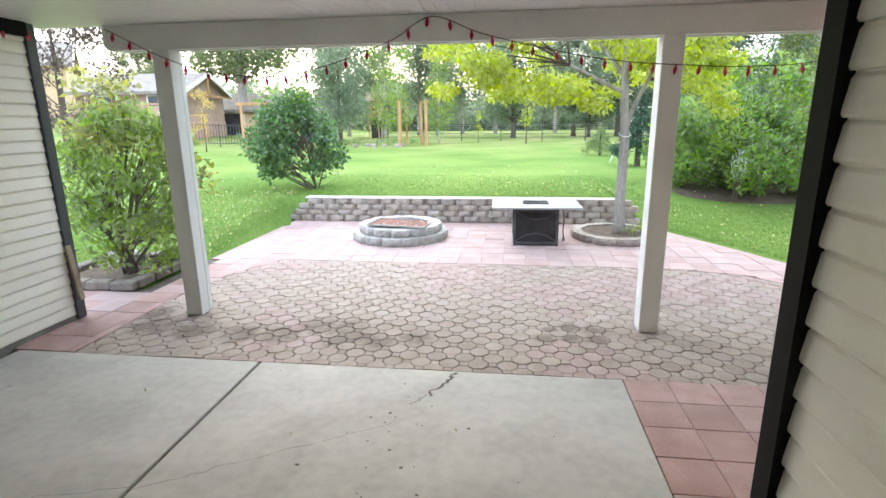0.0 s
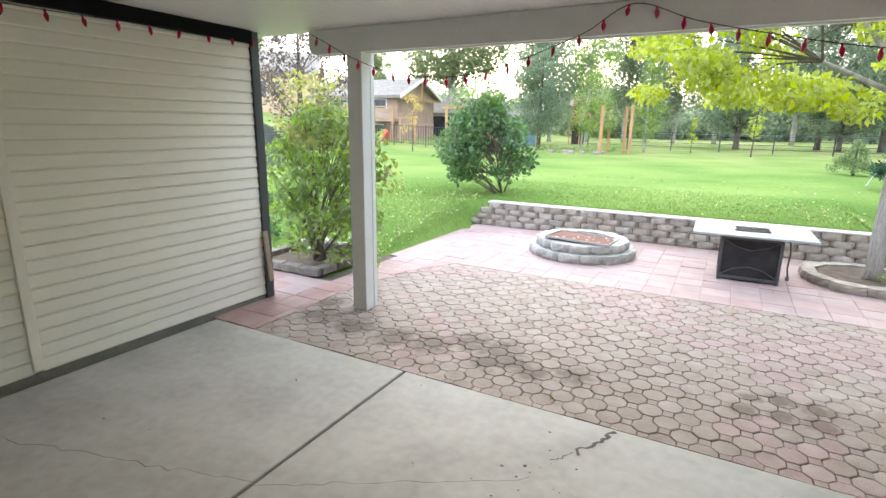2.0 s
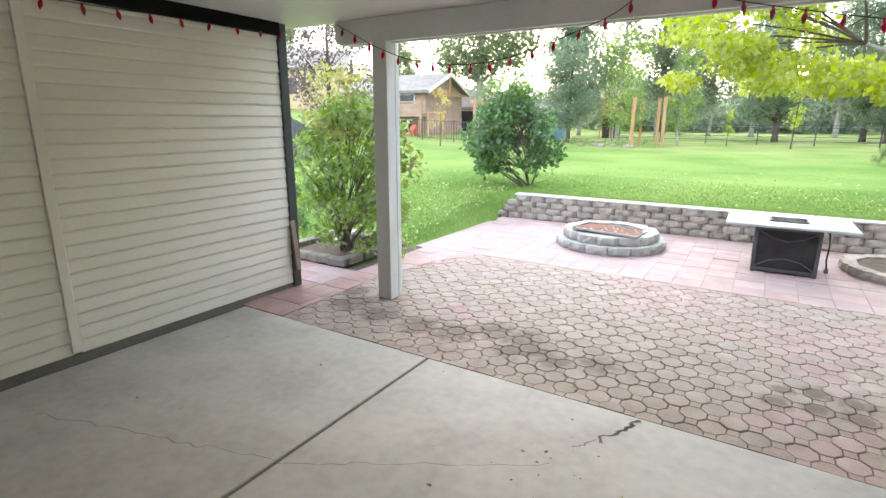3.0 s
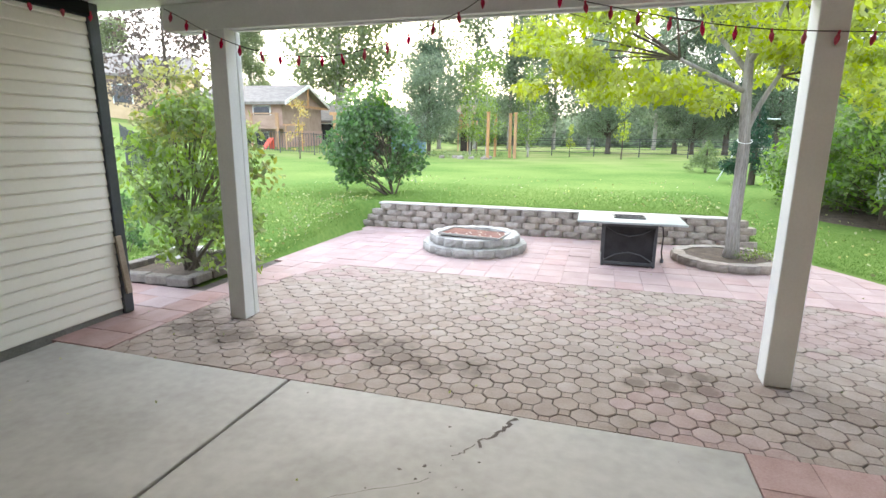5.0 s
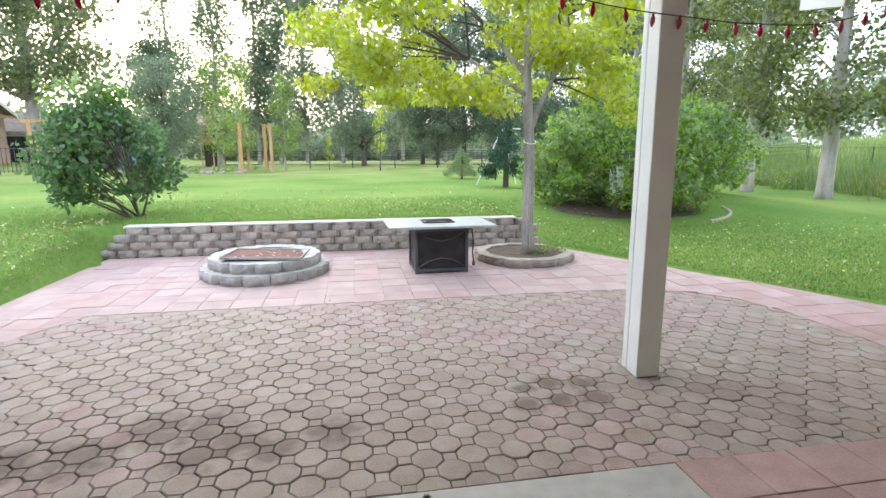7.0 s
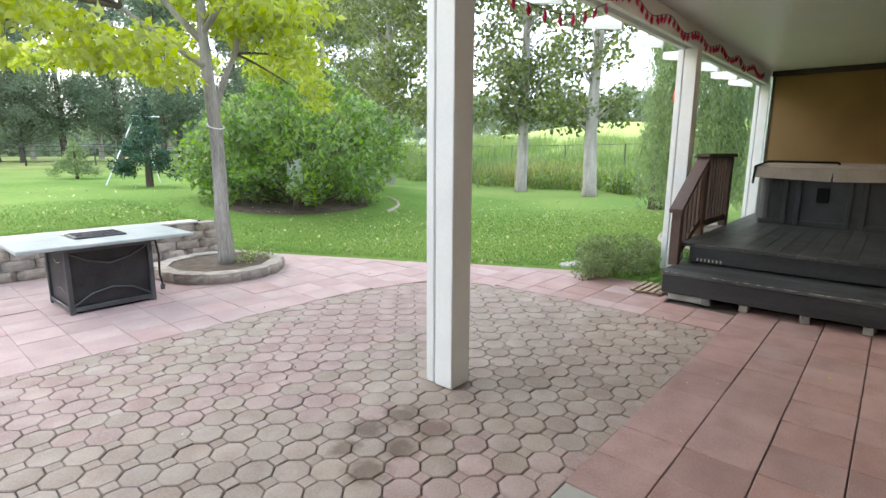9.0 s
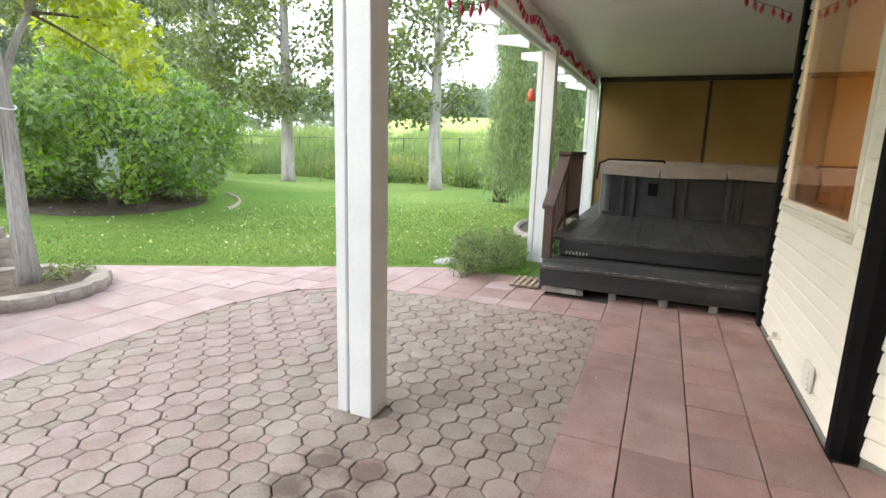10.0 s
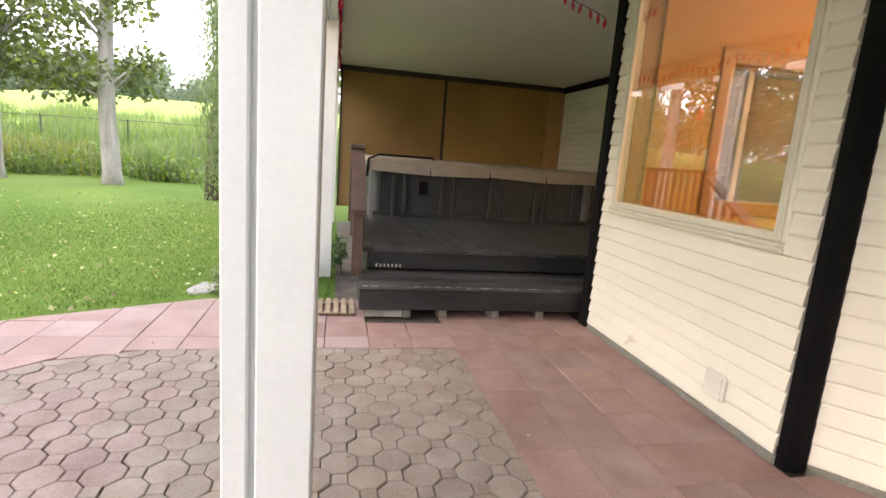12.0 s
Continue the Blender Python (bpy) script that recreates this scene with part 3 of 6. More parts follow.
def build_house():
    H = 2.9
    # wing on the west: its face looks east
    west = thing("wall_west", None, "cream vinyl clapboard wall of the house wing", "wall", kind="structure")
    part("core", Shape().box(-4.40, -1.2, 0.055, -4.18, 4.22, H), SIDING, west)
    part("footing", Shape().box(-4.40, -1.2, -0.1, -4.175, 4.2, 0.055, 0.01), FOOTING, west)
    lap_rows(west, pose(-4.18, -1.0, 0, 0, 0, 90), 3.02, 0.045, 2.62)
    lap_rows(west, pose(-4.18, 2.08, 0, 0, 0, 90), 2.10, 0.045, 2.62)
    part("joint_cover", Shape().box(-4.18, 2.015, 0.07, -4.15, 2.085, 2.66, 0.006), SIDING, west, "cream vertical joint cover")
    part("corner_board", Shape().box(-4.41, 4.18, 0.0, -4.148, 4.29, 2.86, 0.01), SLATE, west, "dark corner board")
    part("top_board", Shape().box(-4.19, -1.0, 2.58, -4.11, 4.178, 2.695, 0.006), BLACK, west, "dark top board")
    # the house on the east side
    east = thing("wall_east", None, "cream vinyl clapboard house wall with black corner posts", "wall", kind="structure")
    A, B = 1.88, 3.84
    wx0, wx1, wz0, wz1 = 2.09, 3.60, 1.05, 2.52
    core = Shape()
    core.box(A, 2.12, 0.08, wx0, 2.28, H).box(wx1, 2.12, 0.08, B, 2.28, H).box(wx0, 2.12, 0.08, wx1, 2.28, wz0).box(wx0, 2.12, wz1, wx1, 2.28, H)
    part("core", core, SIDING, east)
    fm = pose(B, 2.28, 0, 0, 0, 180)
    lap_rows(east, fm, B - A, 0.03, wz0 - 0.09)
    zt = 0.03 + LAP * math.ceil((wz0 - 0.09 - 0.03 - 0.03) / LAP)
    lap_rows(east, fm, B - wx1 - 0.05, zt, 2.62)
    lap_rows(east, fm, wx0 - 0.05 - A, zt, 2.62, B - wx0 + 0.05)
    lap_rows(east, fm, wx1 - wx0 + 0.1, 2.60, 2.66, B - wx1 - 0.05)
    part("footing", Shape().box(A - 0.02, 2.1, -0.1, B, 2.292, 0.034, 0.008), FOOTING, east)
    # slanting wall and the wall beside the door
    dm, dn = wall_frame((1.80, 2.185), (0.80, 1.36))
    part("core", Shape().box(0, 0.0, 0.08, dn, 0.14, H, m=dm), SIDING, east)
    lap_rows(east, dm, dn, 0.03, 2.64)
    part("footing", Shape().box(0, -0.012, -0.1, dn, 0.14, 0.034, 0.008, m=dm), FOOTING, east)
    part("core", Shape().box(0.765, -1.2, 0.08, 1.0, 1.36, H), SIDING, east)
    lap_rows(east, pose(0.765, 1.31, 0, 0, 0, -90), 2.4, 0.07, 2.64)
    part("corner_post", Shape().prism([(1.775, 2.215), (1.78, 2.262), (1.803, 2.305), (1.845, 2.312), (1.85, 2.2), (1.81, 2.15)][::-1], 0.0, 2.69), BLACK, east, "black corner post")
    part("corner_post", Shape().box(B - 0.05, 2.2, 0.0, B + 0.05, 2.325, 2.69, 0.008), BLACK, east, "black corner post")
    part("corner_post", Shape().prism([(0.725, 1.29), (0.83, 1.29), (0.91, 1.39), (0.86, 1.46), (0.725, 1.375)], 0.0, 2.69), BLACK, east, "black corner post")
    part("top_board", Shape().box(A, 2.285, 2.60, B, 2.315, 2.69, 0.006), BLACK, east)
    part("jamb", Shape().box(0.735, 0.98, 0.0, 0.78, 1.10, 0.75, 0.006), ALMOND, east, "tan door trim")
    # recess beside the deck
    rc = Shape().box(B - 0.2, 0.3, 0.08, B, 0.55, H).box(B - 0.2, 1.5, 0.08, B, 2.12, H).box(B - 0.2, 0.55, 0.08, B, 1.5, 1.12).box(B - 0.2, 0.55, 2.15, B, 1.5, H)
    part("core", rc, SIDING, east)
    part("core", Shape().box(B - 0.2, 0.1, 0.0, 9.6, 0.3, H), SIDING, east)
    lap_rows(east, pose(9.55, 0.3, 0, 0, 0, 180), 9.55 - B, 0.07, 2.64)
    part("top_board", Shape().box(B, 0.32, 2.58, 9.5, 0.36, 2.69, 0.006), BLACK, east)
    south = thing("wall_south", None, "cream clapboard house wall behind the patio", "wall", kind="structure")
    part("core", Shape().box(-4.4, -1.4, 0.0, 1.0, -1.2, H), SIDING, south)
    lap_rows(south, pose(0.84, -1.2, 0, 0, 0, 180), 5.02, 0.07, 2.64)
    # window
    win = thing("window_1", None, "large fixed window with a tan frame lit orange inside", "window", kind="structure")
    fr = Shape()
    for b in ((wx0 - 0.03, wz0 - 0.02, wx0 + 0.012, wz1 + 0.045), (wx1 - 0.012, wz0 - 0.02, wx1 + 0.03, wz1 + 0.045), (wx0 + 0.013, wz1 - 0.02, wx1 - 0.013, wz1 + 0.045), (wx0 + 0.013, wz0 - 0.02, wx1 - 0.013, wz0 + 0.022)):
        fr.box(b[0], 2.24, b[1], b[2], 2.312, b[3], 0.006)
    part("window_frame", fr, ALMOND, win)
    part("window_sill", Shape().box(wx0 - 0.045, 2.25, wz0 - 0.045, wx1 + 0.045, 2.322, wz0 - 0.022, 0.006).box(wx0 - 0.055, 2.25, wz0 - 0.072, wx1 + 0.055, 2.315, wz0 - 0.047, 0.006), ALMOND, win)
    casing = Shape().box(wx0 - 0.058, 2.25, wz0 - 0.02, wx0 - 0.032, 2.302, wz1 + 0.07, 0.004).box(wx1 + 0.032, 2.25, wz0 - 0.02, wx1 + 0.058, 2.302, wz1 + 0.07, 0.004)
    part("casing", casing, SIDING, win, "cream channel round the frame")
    liner = Shape().box(wx1 - 0.014, 2.1, wz0, wx1 - 0.003, 2.238, wz1).box(wx0 + 0.003, 2.1, wz0, wx0 + 0.014, 2.238, wz1).box(wx0 + 0.015, 2.1, wz0 + 0.003, wx1 - 0.015, 2.238, wz0 + 0.016)
    part("jamb_liner", liner, INTWOOD, win, "stained wood lining of the opening")
    pane = part("pane", Shape().box(wx0 + 0.013, 2.292, wz0 + 0.022, wx1 - 0.013, 2.298, wz1 - 0.02), WINGLASS, win)
    pane.visible_shadow = False
    # the room behind it
    room = thing("wall_room", None, "orange painted room behind the window", "room", kind="structure")
    sh = Shape()
    sh.box(1.06, -1.1, 0.1, 1.16, 1.4, 2.8).box(3.56, -1.1, 0.1, 3.636, 0.55, 2.8).box(3.56, 1.5, 0.1, 3.636, 2.11, 2.8).box(3.56, 0.55, 0.1, 3.636, 1.5, 1.12).box(3.56, 0.55, 2.15, 3.636, 1.5, 2.8)
    part("side_wall", sh, ORANGE_WALL, room)
    part("back_wall", Shape().box(1.06, -1.18, 0.1, 3.64, -1.1, 2.8), ORANGE_WALL, room)
    part("floor_boards", Shape().prism([(1.0, -1.18), (3.63, -1.18), (3.63, 2.11), (1.95, 2.11), (1.0, 1.35)], 0.0, 0.1), INTWOOD, room)
    part("room_ceiling", Shape().prism([(1.0, -1.18), (3.63, -1.18), (3.63, 2.11), (1.95, 2.11), (1.0, 1.35)], 2.73, 2.8), ORANGE_WALL, room)
    inner = thing("window_2", None, "wood-framed inner window in the orange room", "window", kind="structure")
    f2 = Shape()
    for y0, y1, z0, z1 in ((0.44, 0.55, 1.02, 2.26), (1.5, 1.61, 1.02, 2.26), (0.55, 1.5, 2.15, 2.26), (0.55, 1.5, 1.02, 1.12)):
        f2.box(3.535, y0, z0, 3.56, y1, z1, 0.006)
    part("window_frame", f2, INTWOOD, inner)
    part("mullion", Shape().box(3.70, 1.18, 1.12, 3.74, 1.23, 2.15, 0.004), WHITE, inner)
    pn = part("pane", Shape().box(3.716, 0.55, 1.12, 3.722, 1.5, 2.15), WINGLASS, inner)
    pn.visible_shadow = False
    lamp = thing("ceiling_lamp", pose(1.7, 0.3, 2.66), "round warm ceiling lamp in the orange room", "lamp")
    part("shade", Shape().prism([(0.16 * math.cos(i * 0.5236), 0.16 * math.sin(i * 0.5236)) for i in range(12)], 0.0, 0.06), glow("lamp_glow", (1.0, 0.62, 0.28), 6), lamp)
    bulb = new("room_light", bpy.data.lights.new("room_light", 'POINT'))
    bulb.data.energy, bulb.data.color, bulb.data.shadow_soft_size = 15, (1.0, 0.76, 0.48), 0.14
    bulb.location = (1.7, 0.3, 2.45)


TAILS = (2.6, 3.65, 4.7, 5.75, 6.8, 7.85, 8.9)


def build_porch():
    # soffit boards running out from the house
    ce = Shape()
    x = -4.3
    while x < 9.6:
        ce.box(x, -1.3, CEIL_Z + 0.006, x + 0.097, 4.50, CEIL_Z + 0.03)
        x += 0.1
    ce.box(-4.4, -1.4, CEIL_Z + 0.012, 9.6, 4.50, CEIL_Z + 0.2)
    structure("ceiling", ce, CEIL, "white beaded soffit boards over the patio", "ceiling")
    beam = thing("beam", None, "white painted timber beam along the patio edge", "beam", kind="structure")
    bs = Shape()
    prof = [(-3.62, CEIL_Z), (-3.62, 2.53), (-3.60, 2.495), (-3.56, 2.48), (9.5, 2.48), (9.5, CEIL_Z)]
    v = [(x, 4.42, z) for x, z in prof] + [(x, 4.47, z) for x, z in prof]
    k = len(prof)
    bs.add(v, [tuple(range(k))[::-1], tuple(range(k, 2 * k))] + [(i, (i + 1) % k, k + (i + 1) % k, k + i) for i in range(k)])
    part("beam_board", bs, WHITE, beam)
    bs2 = Shape().add([(x, y + 0.12, z) for x, y, z in v], [tuple(range(k))[::-1], tuple(range(k, 2 * k))] + [(i, (i + 1) % k, k + (i + 1) % k, k + i) for i in range(k)])
    part("beam_board", bs2, WHITE, beam)
    structure("trim_fascia", Shape().box(-3.64, 4.505, CEIL_Z + 0.012, 9.6, 4.53, 2.95), WHITE, "white roof edge board", "fascia")
    structure("roof", Shape().box(-4.6, -1.6, 2.95, 9.9, 4.7, 3.0), ROOFM, "shingled porch roof seen only from outside", "roof")
    post = thing("patio_post", pose(-3.08, 4.42, 0), "white painted built-up timber patio post", "post", "posts along the patio edge")
    part("front_board", Shape().box(-0.083, -0.012, 0.0, 0.083, 0.118, 2.48, 0.005), WHITE, post)
    part("core_board", Shape().box(-0.045, 0.118, 0.0, 0.045, 0.135, 2.48), WHITE, post)
    part("back_board", Shape().box(-0.075, 0.135, 0.0, 0.075, 0.195, 2.48, 0.005), WHITE, post)
    for x in (1.24, 5.3, 9.35):
        copy_thing(post, pose(x, 4.42, 0))
    # rafter tails that stand out past the beam
    tail = None
    for x in TAILS:
        if tail is None:
            tail = thing("rafter_tail", pose(x, 4.592, 2.42), "white rafter end with a slanted cut", "rafter", "rafter ends past the beam")
            s = Shape()
            pr = [(0.0, 0.0), (0.36, 0.06), (0.36, 0.14), (0.0, 0.14)]
            vv = [(-0.02, y, z) for y, z in pr] + [(0.02, y, z) for y, z in pr]
            s.add(vv, [(3, 2, 1, 0), (4, 5, 6, 7), (0, 1, 5, 4), (1, 2, 6, 5), (2, 3, 7, 6), (3, 0, 4, 7)])
            part("timber", s, WHITE, tail)
        else:
            copy_thing(tail, pose(x, 4.592, 2.42))


build_ground()
build_patio()
build_house()
build_porch()


# ---- things on the patio ----
def block_mesh(w, d, h, material, seed):
    """A split-faced block: rough front, bevelled ends, face towards -y."""
    rng = random.Random(seed)
    s = Shape()
    nx, nz = 5, 3
    v, f = [], []
    for iz in range(nz + 1):
        for ix in range(nx + 1):
            u, t = ix / nx, iz / nz
            edge = min(u, 1 - u) * nx
            y = -d / 2 + (0.05 if edge < 0.5 else 0.0) + (0.012 if iz in (0, nz) else 0) + rng.uniform(-0.006, 0.006)
            v.append(((u - 0.5) * w, y, t * h))
    for iz in range(nz):
        for ix in range(nx):
            a = iz * (nx + 1) + ix
            f.append((a, a + 1, a + nx + 2, a + nx + 1))
    b0 = len(v)
    v += [(-w / 2 * 0.8, d / 2, 0), (w / 2 * 0.8, d / 2, 0), (w / 2 * 0.8, d / 2, h), (-w / 2 * 0.8, d / 2, h)]
    tl, tr = nz * (nx + 1), nz * (nx + 1) + nx
    f += [(b0 + 1, b0, b0 + 3, b0 + 2), tuple([b0 + 2, b0 + 3] + list(range(tl, tr + 1))), tuple([b0, b0 + 1] + list(range(nx, -1, -1))),
          tuple([b0 + 3, b0] + [i * (nx + 1) for i in range(nz + 1)]), tuple([b0 + 1, b0 + 2] + [i * (nx + 1) + nx for i in range(nz, -1, -1)])]
    return s.add(v, f).mesh("block", material)


def build_retaining_wall():
    wall = thing("retaining_wall", pose(0, 9.5, 0), "low retaining wall of rough grey-brown concrete blocks", "garden wall")
    kinds = [block_mesh(0.285, 0.2, 0.104, BLOCK, s) for s in range(5)]
    rng = random.Random(3)
    x0, x1 = -4.32, 2.42
    p = 0.29
    for r in range(4):
        a, b = x0 + 0.13 * r + (p / 2 if r % 2 else 0) * 0.3, x1 - 0.13 * r
        x = a
        while x < b - 0.1:
            part("block", kinds[rng.randrange(5)], None, wall, m=pose(x + p / 2, -0.02 + 0.012 * r + rng.uniform(-0.004, 0.004), 0.106 * r - 0.003, 0, 0, rng.uniform(-1, 1)))
            x += p
    part("backfill", Shape().box(-3.95, 0.10, -0.05, 2.05, 0.24, 0.432), SOIL, wall)
    cap = [Shape().box(-0.29, -0.1, 0, 0.29, 0.13, 0.028, 0.006).mesh("cap_slab", CAP)]
    x = x0 + 0.42
    while x < x1 - 0.5:
        part("cap_slab", cap[0], None, wall, m=pose(x + 0.29, 0.02, 0.421))
        x += 0.585


def ring_block(material, seed, w=0.24, d=0.2, h=0.15):
    return block_mesh(w, d, h, material, seed)


def build_fire_pit():
    pit = thing("fire_pit", pose(-1.76, 8.12, 0), "round fire pit of two tiers of grey concrete blocks", "fire pit")
    rng = random.Random(6)
    kinds = [block_mesh(0.30, 0.22, 0.116, RINGB, 20 + s) for s in range(4)]
    for tier, (rad, n) in enumerate(((0.665, 15), (0.565, 13))):
        for i in range(n):
            a = 360 * i / n + tier * 11
            m = pose(0, 0, 0.118 * tier, 0, 0, a) @ pose(0, -rad, 0, 0, 0, 0)
            part("block", kinds[rng.randrange(4)], None, pit, m=m)
    part("ash", Shape().prism([(0.5 * math.cos(i * 0.3927), 0.5 * math.sin(i * 0.3927)) for i in range(16)], 0.0, 0.13), SOIL, pit)
    pan = thing("grill_pan", pose(-1.72, 7.98, 0.238, -2.5, 1.5, -4) @ Matrix.Diagonal((0.98, 1.04, 1, 1)), "rusty rectangular fire pit lid with pale ash bits", "lid")
    s = Shape().box(-0.46, -0.32, 0.0, 0.46, 0.36, 0.012, 0.003)
    part("plate", s, RUST, pan)
    rim = Shape().box(-0.47, -0.34, 0.0, 0.47, -0.32, 0.03, 0.003).box(-0.47, 0.36, 0.0, 0.47, 0.38, 0.03, 0.003).box(-0.47, -0.32, 0, -0.46, 0.36, 0.03).box(0.46, -0.32, 0, 0.47, 0.36, 0.03)
    part("rim", rim, RINGB, pan, "pale ash-covered steel rim")
    bits = Shape()
    for i in range(16):
        x, y, r = rng.uniform(-0.4, 0.42), rng.uniform(-0.25, 0.3), rng.uniform(0.008, 0.02)
        bits.box(x - r, y - r * 0.6, 0.012, x + r, y + r * 0.6, 0.016, 0, )
    part("ash_bit", bits, PLASTIC, pan)["kind"] = "stuff"


def build_fire_table():
    t = thing("fire_table", pose(0.40, 7.93, 0, 0, 0, 1), "dark steel gas fire table with a grey-green slab top", "fire table")
    part("tabletop", Shape().box(-0.66, -0.44, 0.575, 0.66, 0.44, 0.605, 0.006), TABLETOP, t, "grey-green slab top")
    b = 0.335
    body = part("body", Shape().box(-b + 0.02, -0.275, 0.03, b - 0.02, 0.275, 0.575, 0.004), RISER, t)
    legs = Shape().box(-b, -0.305, 0, -b + 0.035, -0.27, 0.575, 0.003)
    lm = legs.mesh("leg", STEEL)
    for sx, sy in ((0, 0), (2 * b - 0.035, 0), (0, 0.575), (2 * b - 0.035, 0.575)):
        part("leg", lm, None, t, m=pose(sx, sy, 0))
    part("bottom_rail", Shape().box(-b + 0.035, -0.303, 0.02, b - 0.035, -0.287, 0.06, 0.003), STEEL, t)
    part("top_rail", Shape().box(-b + 0.035, -0.303, 0.525, b - 0.035, -0.287, 0.57, 0.003), STEEL, t)
    # raised cross ornament on the front and the sides
    curves = [[(sx * 0.30, -0.284, z0), (sx * 0.16, -0.288, z1), (0, -0.29, z2)] for sx in (-1, 1) for z0, z1, z2 in ((0.07, 0.155, 0.19), (0.52, 0.44, 0.40))]
    for c in curves:
        me = Shape().tube(c, 0.009, 6).mesh("scroll", STEEL)
        part("scroll", me, None, body)
        part("scroll", me, None, body, m=pose(-0.02, 0, 0, 0, 0, -90))
    rail = Shape().box(-b, -0.27, 0.02, -b + 0.016, 0.27, 0.06, 0.003).mesh("side_rail", STEEL)
    for sx, sz in ((0, 0), (2 * b - 0.016, 0), (0, 0.505), (2 * b - 0.016, 0.505)):
        part("side_rail", rail, None, t, m=pose(sx, 0, sz))
    part("burner_lid", Shape().box(-0.2, -0.13, 0.606, 0.2, 0.17, 0.622, 0.004), BURNER, t, "dark louvred burner lid")
    sl = Shape().box(-0.18, -0.004, 0.622, 0.18, 0.004, 0.628).mesh("slat", BURNER)
    for i in range(7):
        part("slat", sl, None, t, m=pose(0, -0.1 + 0.04 * i, 0))
    part("lid_plate", Shape().box(-0.22, 0.17, 0.606, 0.22, 0.23, 0.62, 0.003), PLASTIC, t, "pale folded plate")
    hose = Shape().tube([(0.345, -0.2, 0.55), (0.40, -0.22, 0.53), (0.415, -0.23, 0.40), (0.405, -0.235, 0.22), (0.42, -0.24, 0.12)], 0.009, 7)
    part("hose", hose, WIRE, t)
    part("knob", Shape().tube([(0.42, -0.24, 0.12), (0.42, -0.24, 0.07)], 0.02, 8), STEEL, t)


def build_planters():
    ring = thing("tree_ring", pose(1.70, 8.35, 0), "scalloped ring of grey-brown edging blocks round the tree", "tree ring")
    rng = random.Random(9)
    km = [block_mesh(0.37, 0.17, 0.105, BLOCK, 40 + s) for s in range(3)]
    n = 11
    for i in range(n):
        part("block", km[i % 3], None, ring, m=pose(0, 0, 0, 0, 0, 360 * i / n + 8) @ pose(0, -0.6 + rng.uniform(-0.01, 0.01), 0))
    part("soil", Shape().prism([(0.55 * math.cos(i * 0.3927), 0.55 * math.sin(i * 0.3927)) for i in range(16)], 0.0, 0.085), SOIL, ring)
    box = thing("planter_box", pose(-4.85, 5.62, 0), "square planting bed edged with flat concrete blocks", "planting bed")
    eb = Shape().box(-0.14, -0.07, 0.0, 0.14, 0.07, 0.10, 0.012).mesh("block", BLOCK_DK)
    for i in range(4):
        part("block", eb, None, box, m=pose(-0.42 + 0.3 * i, -0.52, 0, 0, 0, rng.uniform(-2, 2) + 9))
        part("block", eb, None, box, m=pose(-0.45 + 0.3 * i, 0.52, 0.05, 0, 0, rng.uniform(-2, 2)))
    for i in range(4):
        part("block", eb, None, box, m=pose(0.58, -0.36 + 0.3 * i, 0.01, 0, 0, 90 + rng.uniform(-3, 3)))
        part("block", eb, None, box, m=pose(-0.62, -0.40 + 0.3 * i, 0.0, 0, 0, 90 + rng.uniform(-3, 3)))
    part("soil", Shape().box(-0.56, -0.5, -0.02, 0.54, 0.5, 0.025, 0.01), SOIL, box)
    pile = thing("block_stack", pose(-5.45, 6.3, 0.01), "loose flat concrete slabs lying beside the bed", "slabs")
    sb = Shape().box(-0.2, -0.12, 0.0, 0.2, 0.12, 0.06, 0.008).mesh("slab", RINGB)
    for i, (x, y, z, r) in enumerate(((0, 0, 0, 10), (0.1, -0.3, 0, -4), (0.38, 0.05, 0, 30), (0.1, -0.05, 0.06, 22))):
        part("slab", sb, None, pile, m=pose(x, y, z, 0, 0, r))
    stick = thing("wood_batten", pose(-4.10, 4.21, 0.2, 2, -4, 0), "weathered wooden batten leaning on the siding", "batten")
    part("batten", Shape().box(-0.012, -0.03, 0, 0.012, 0.03, 0.54, 0.004), RAWWOOD, stick)


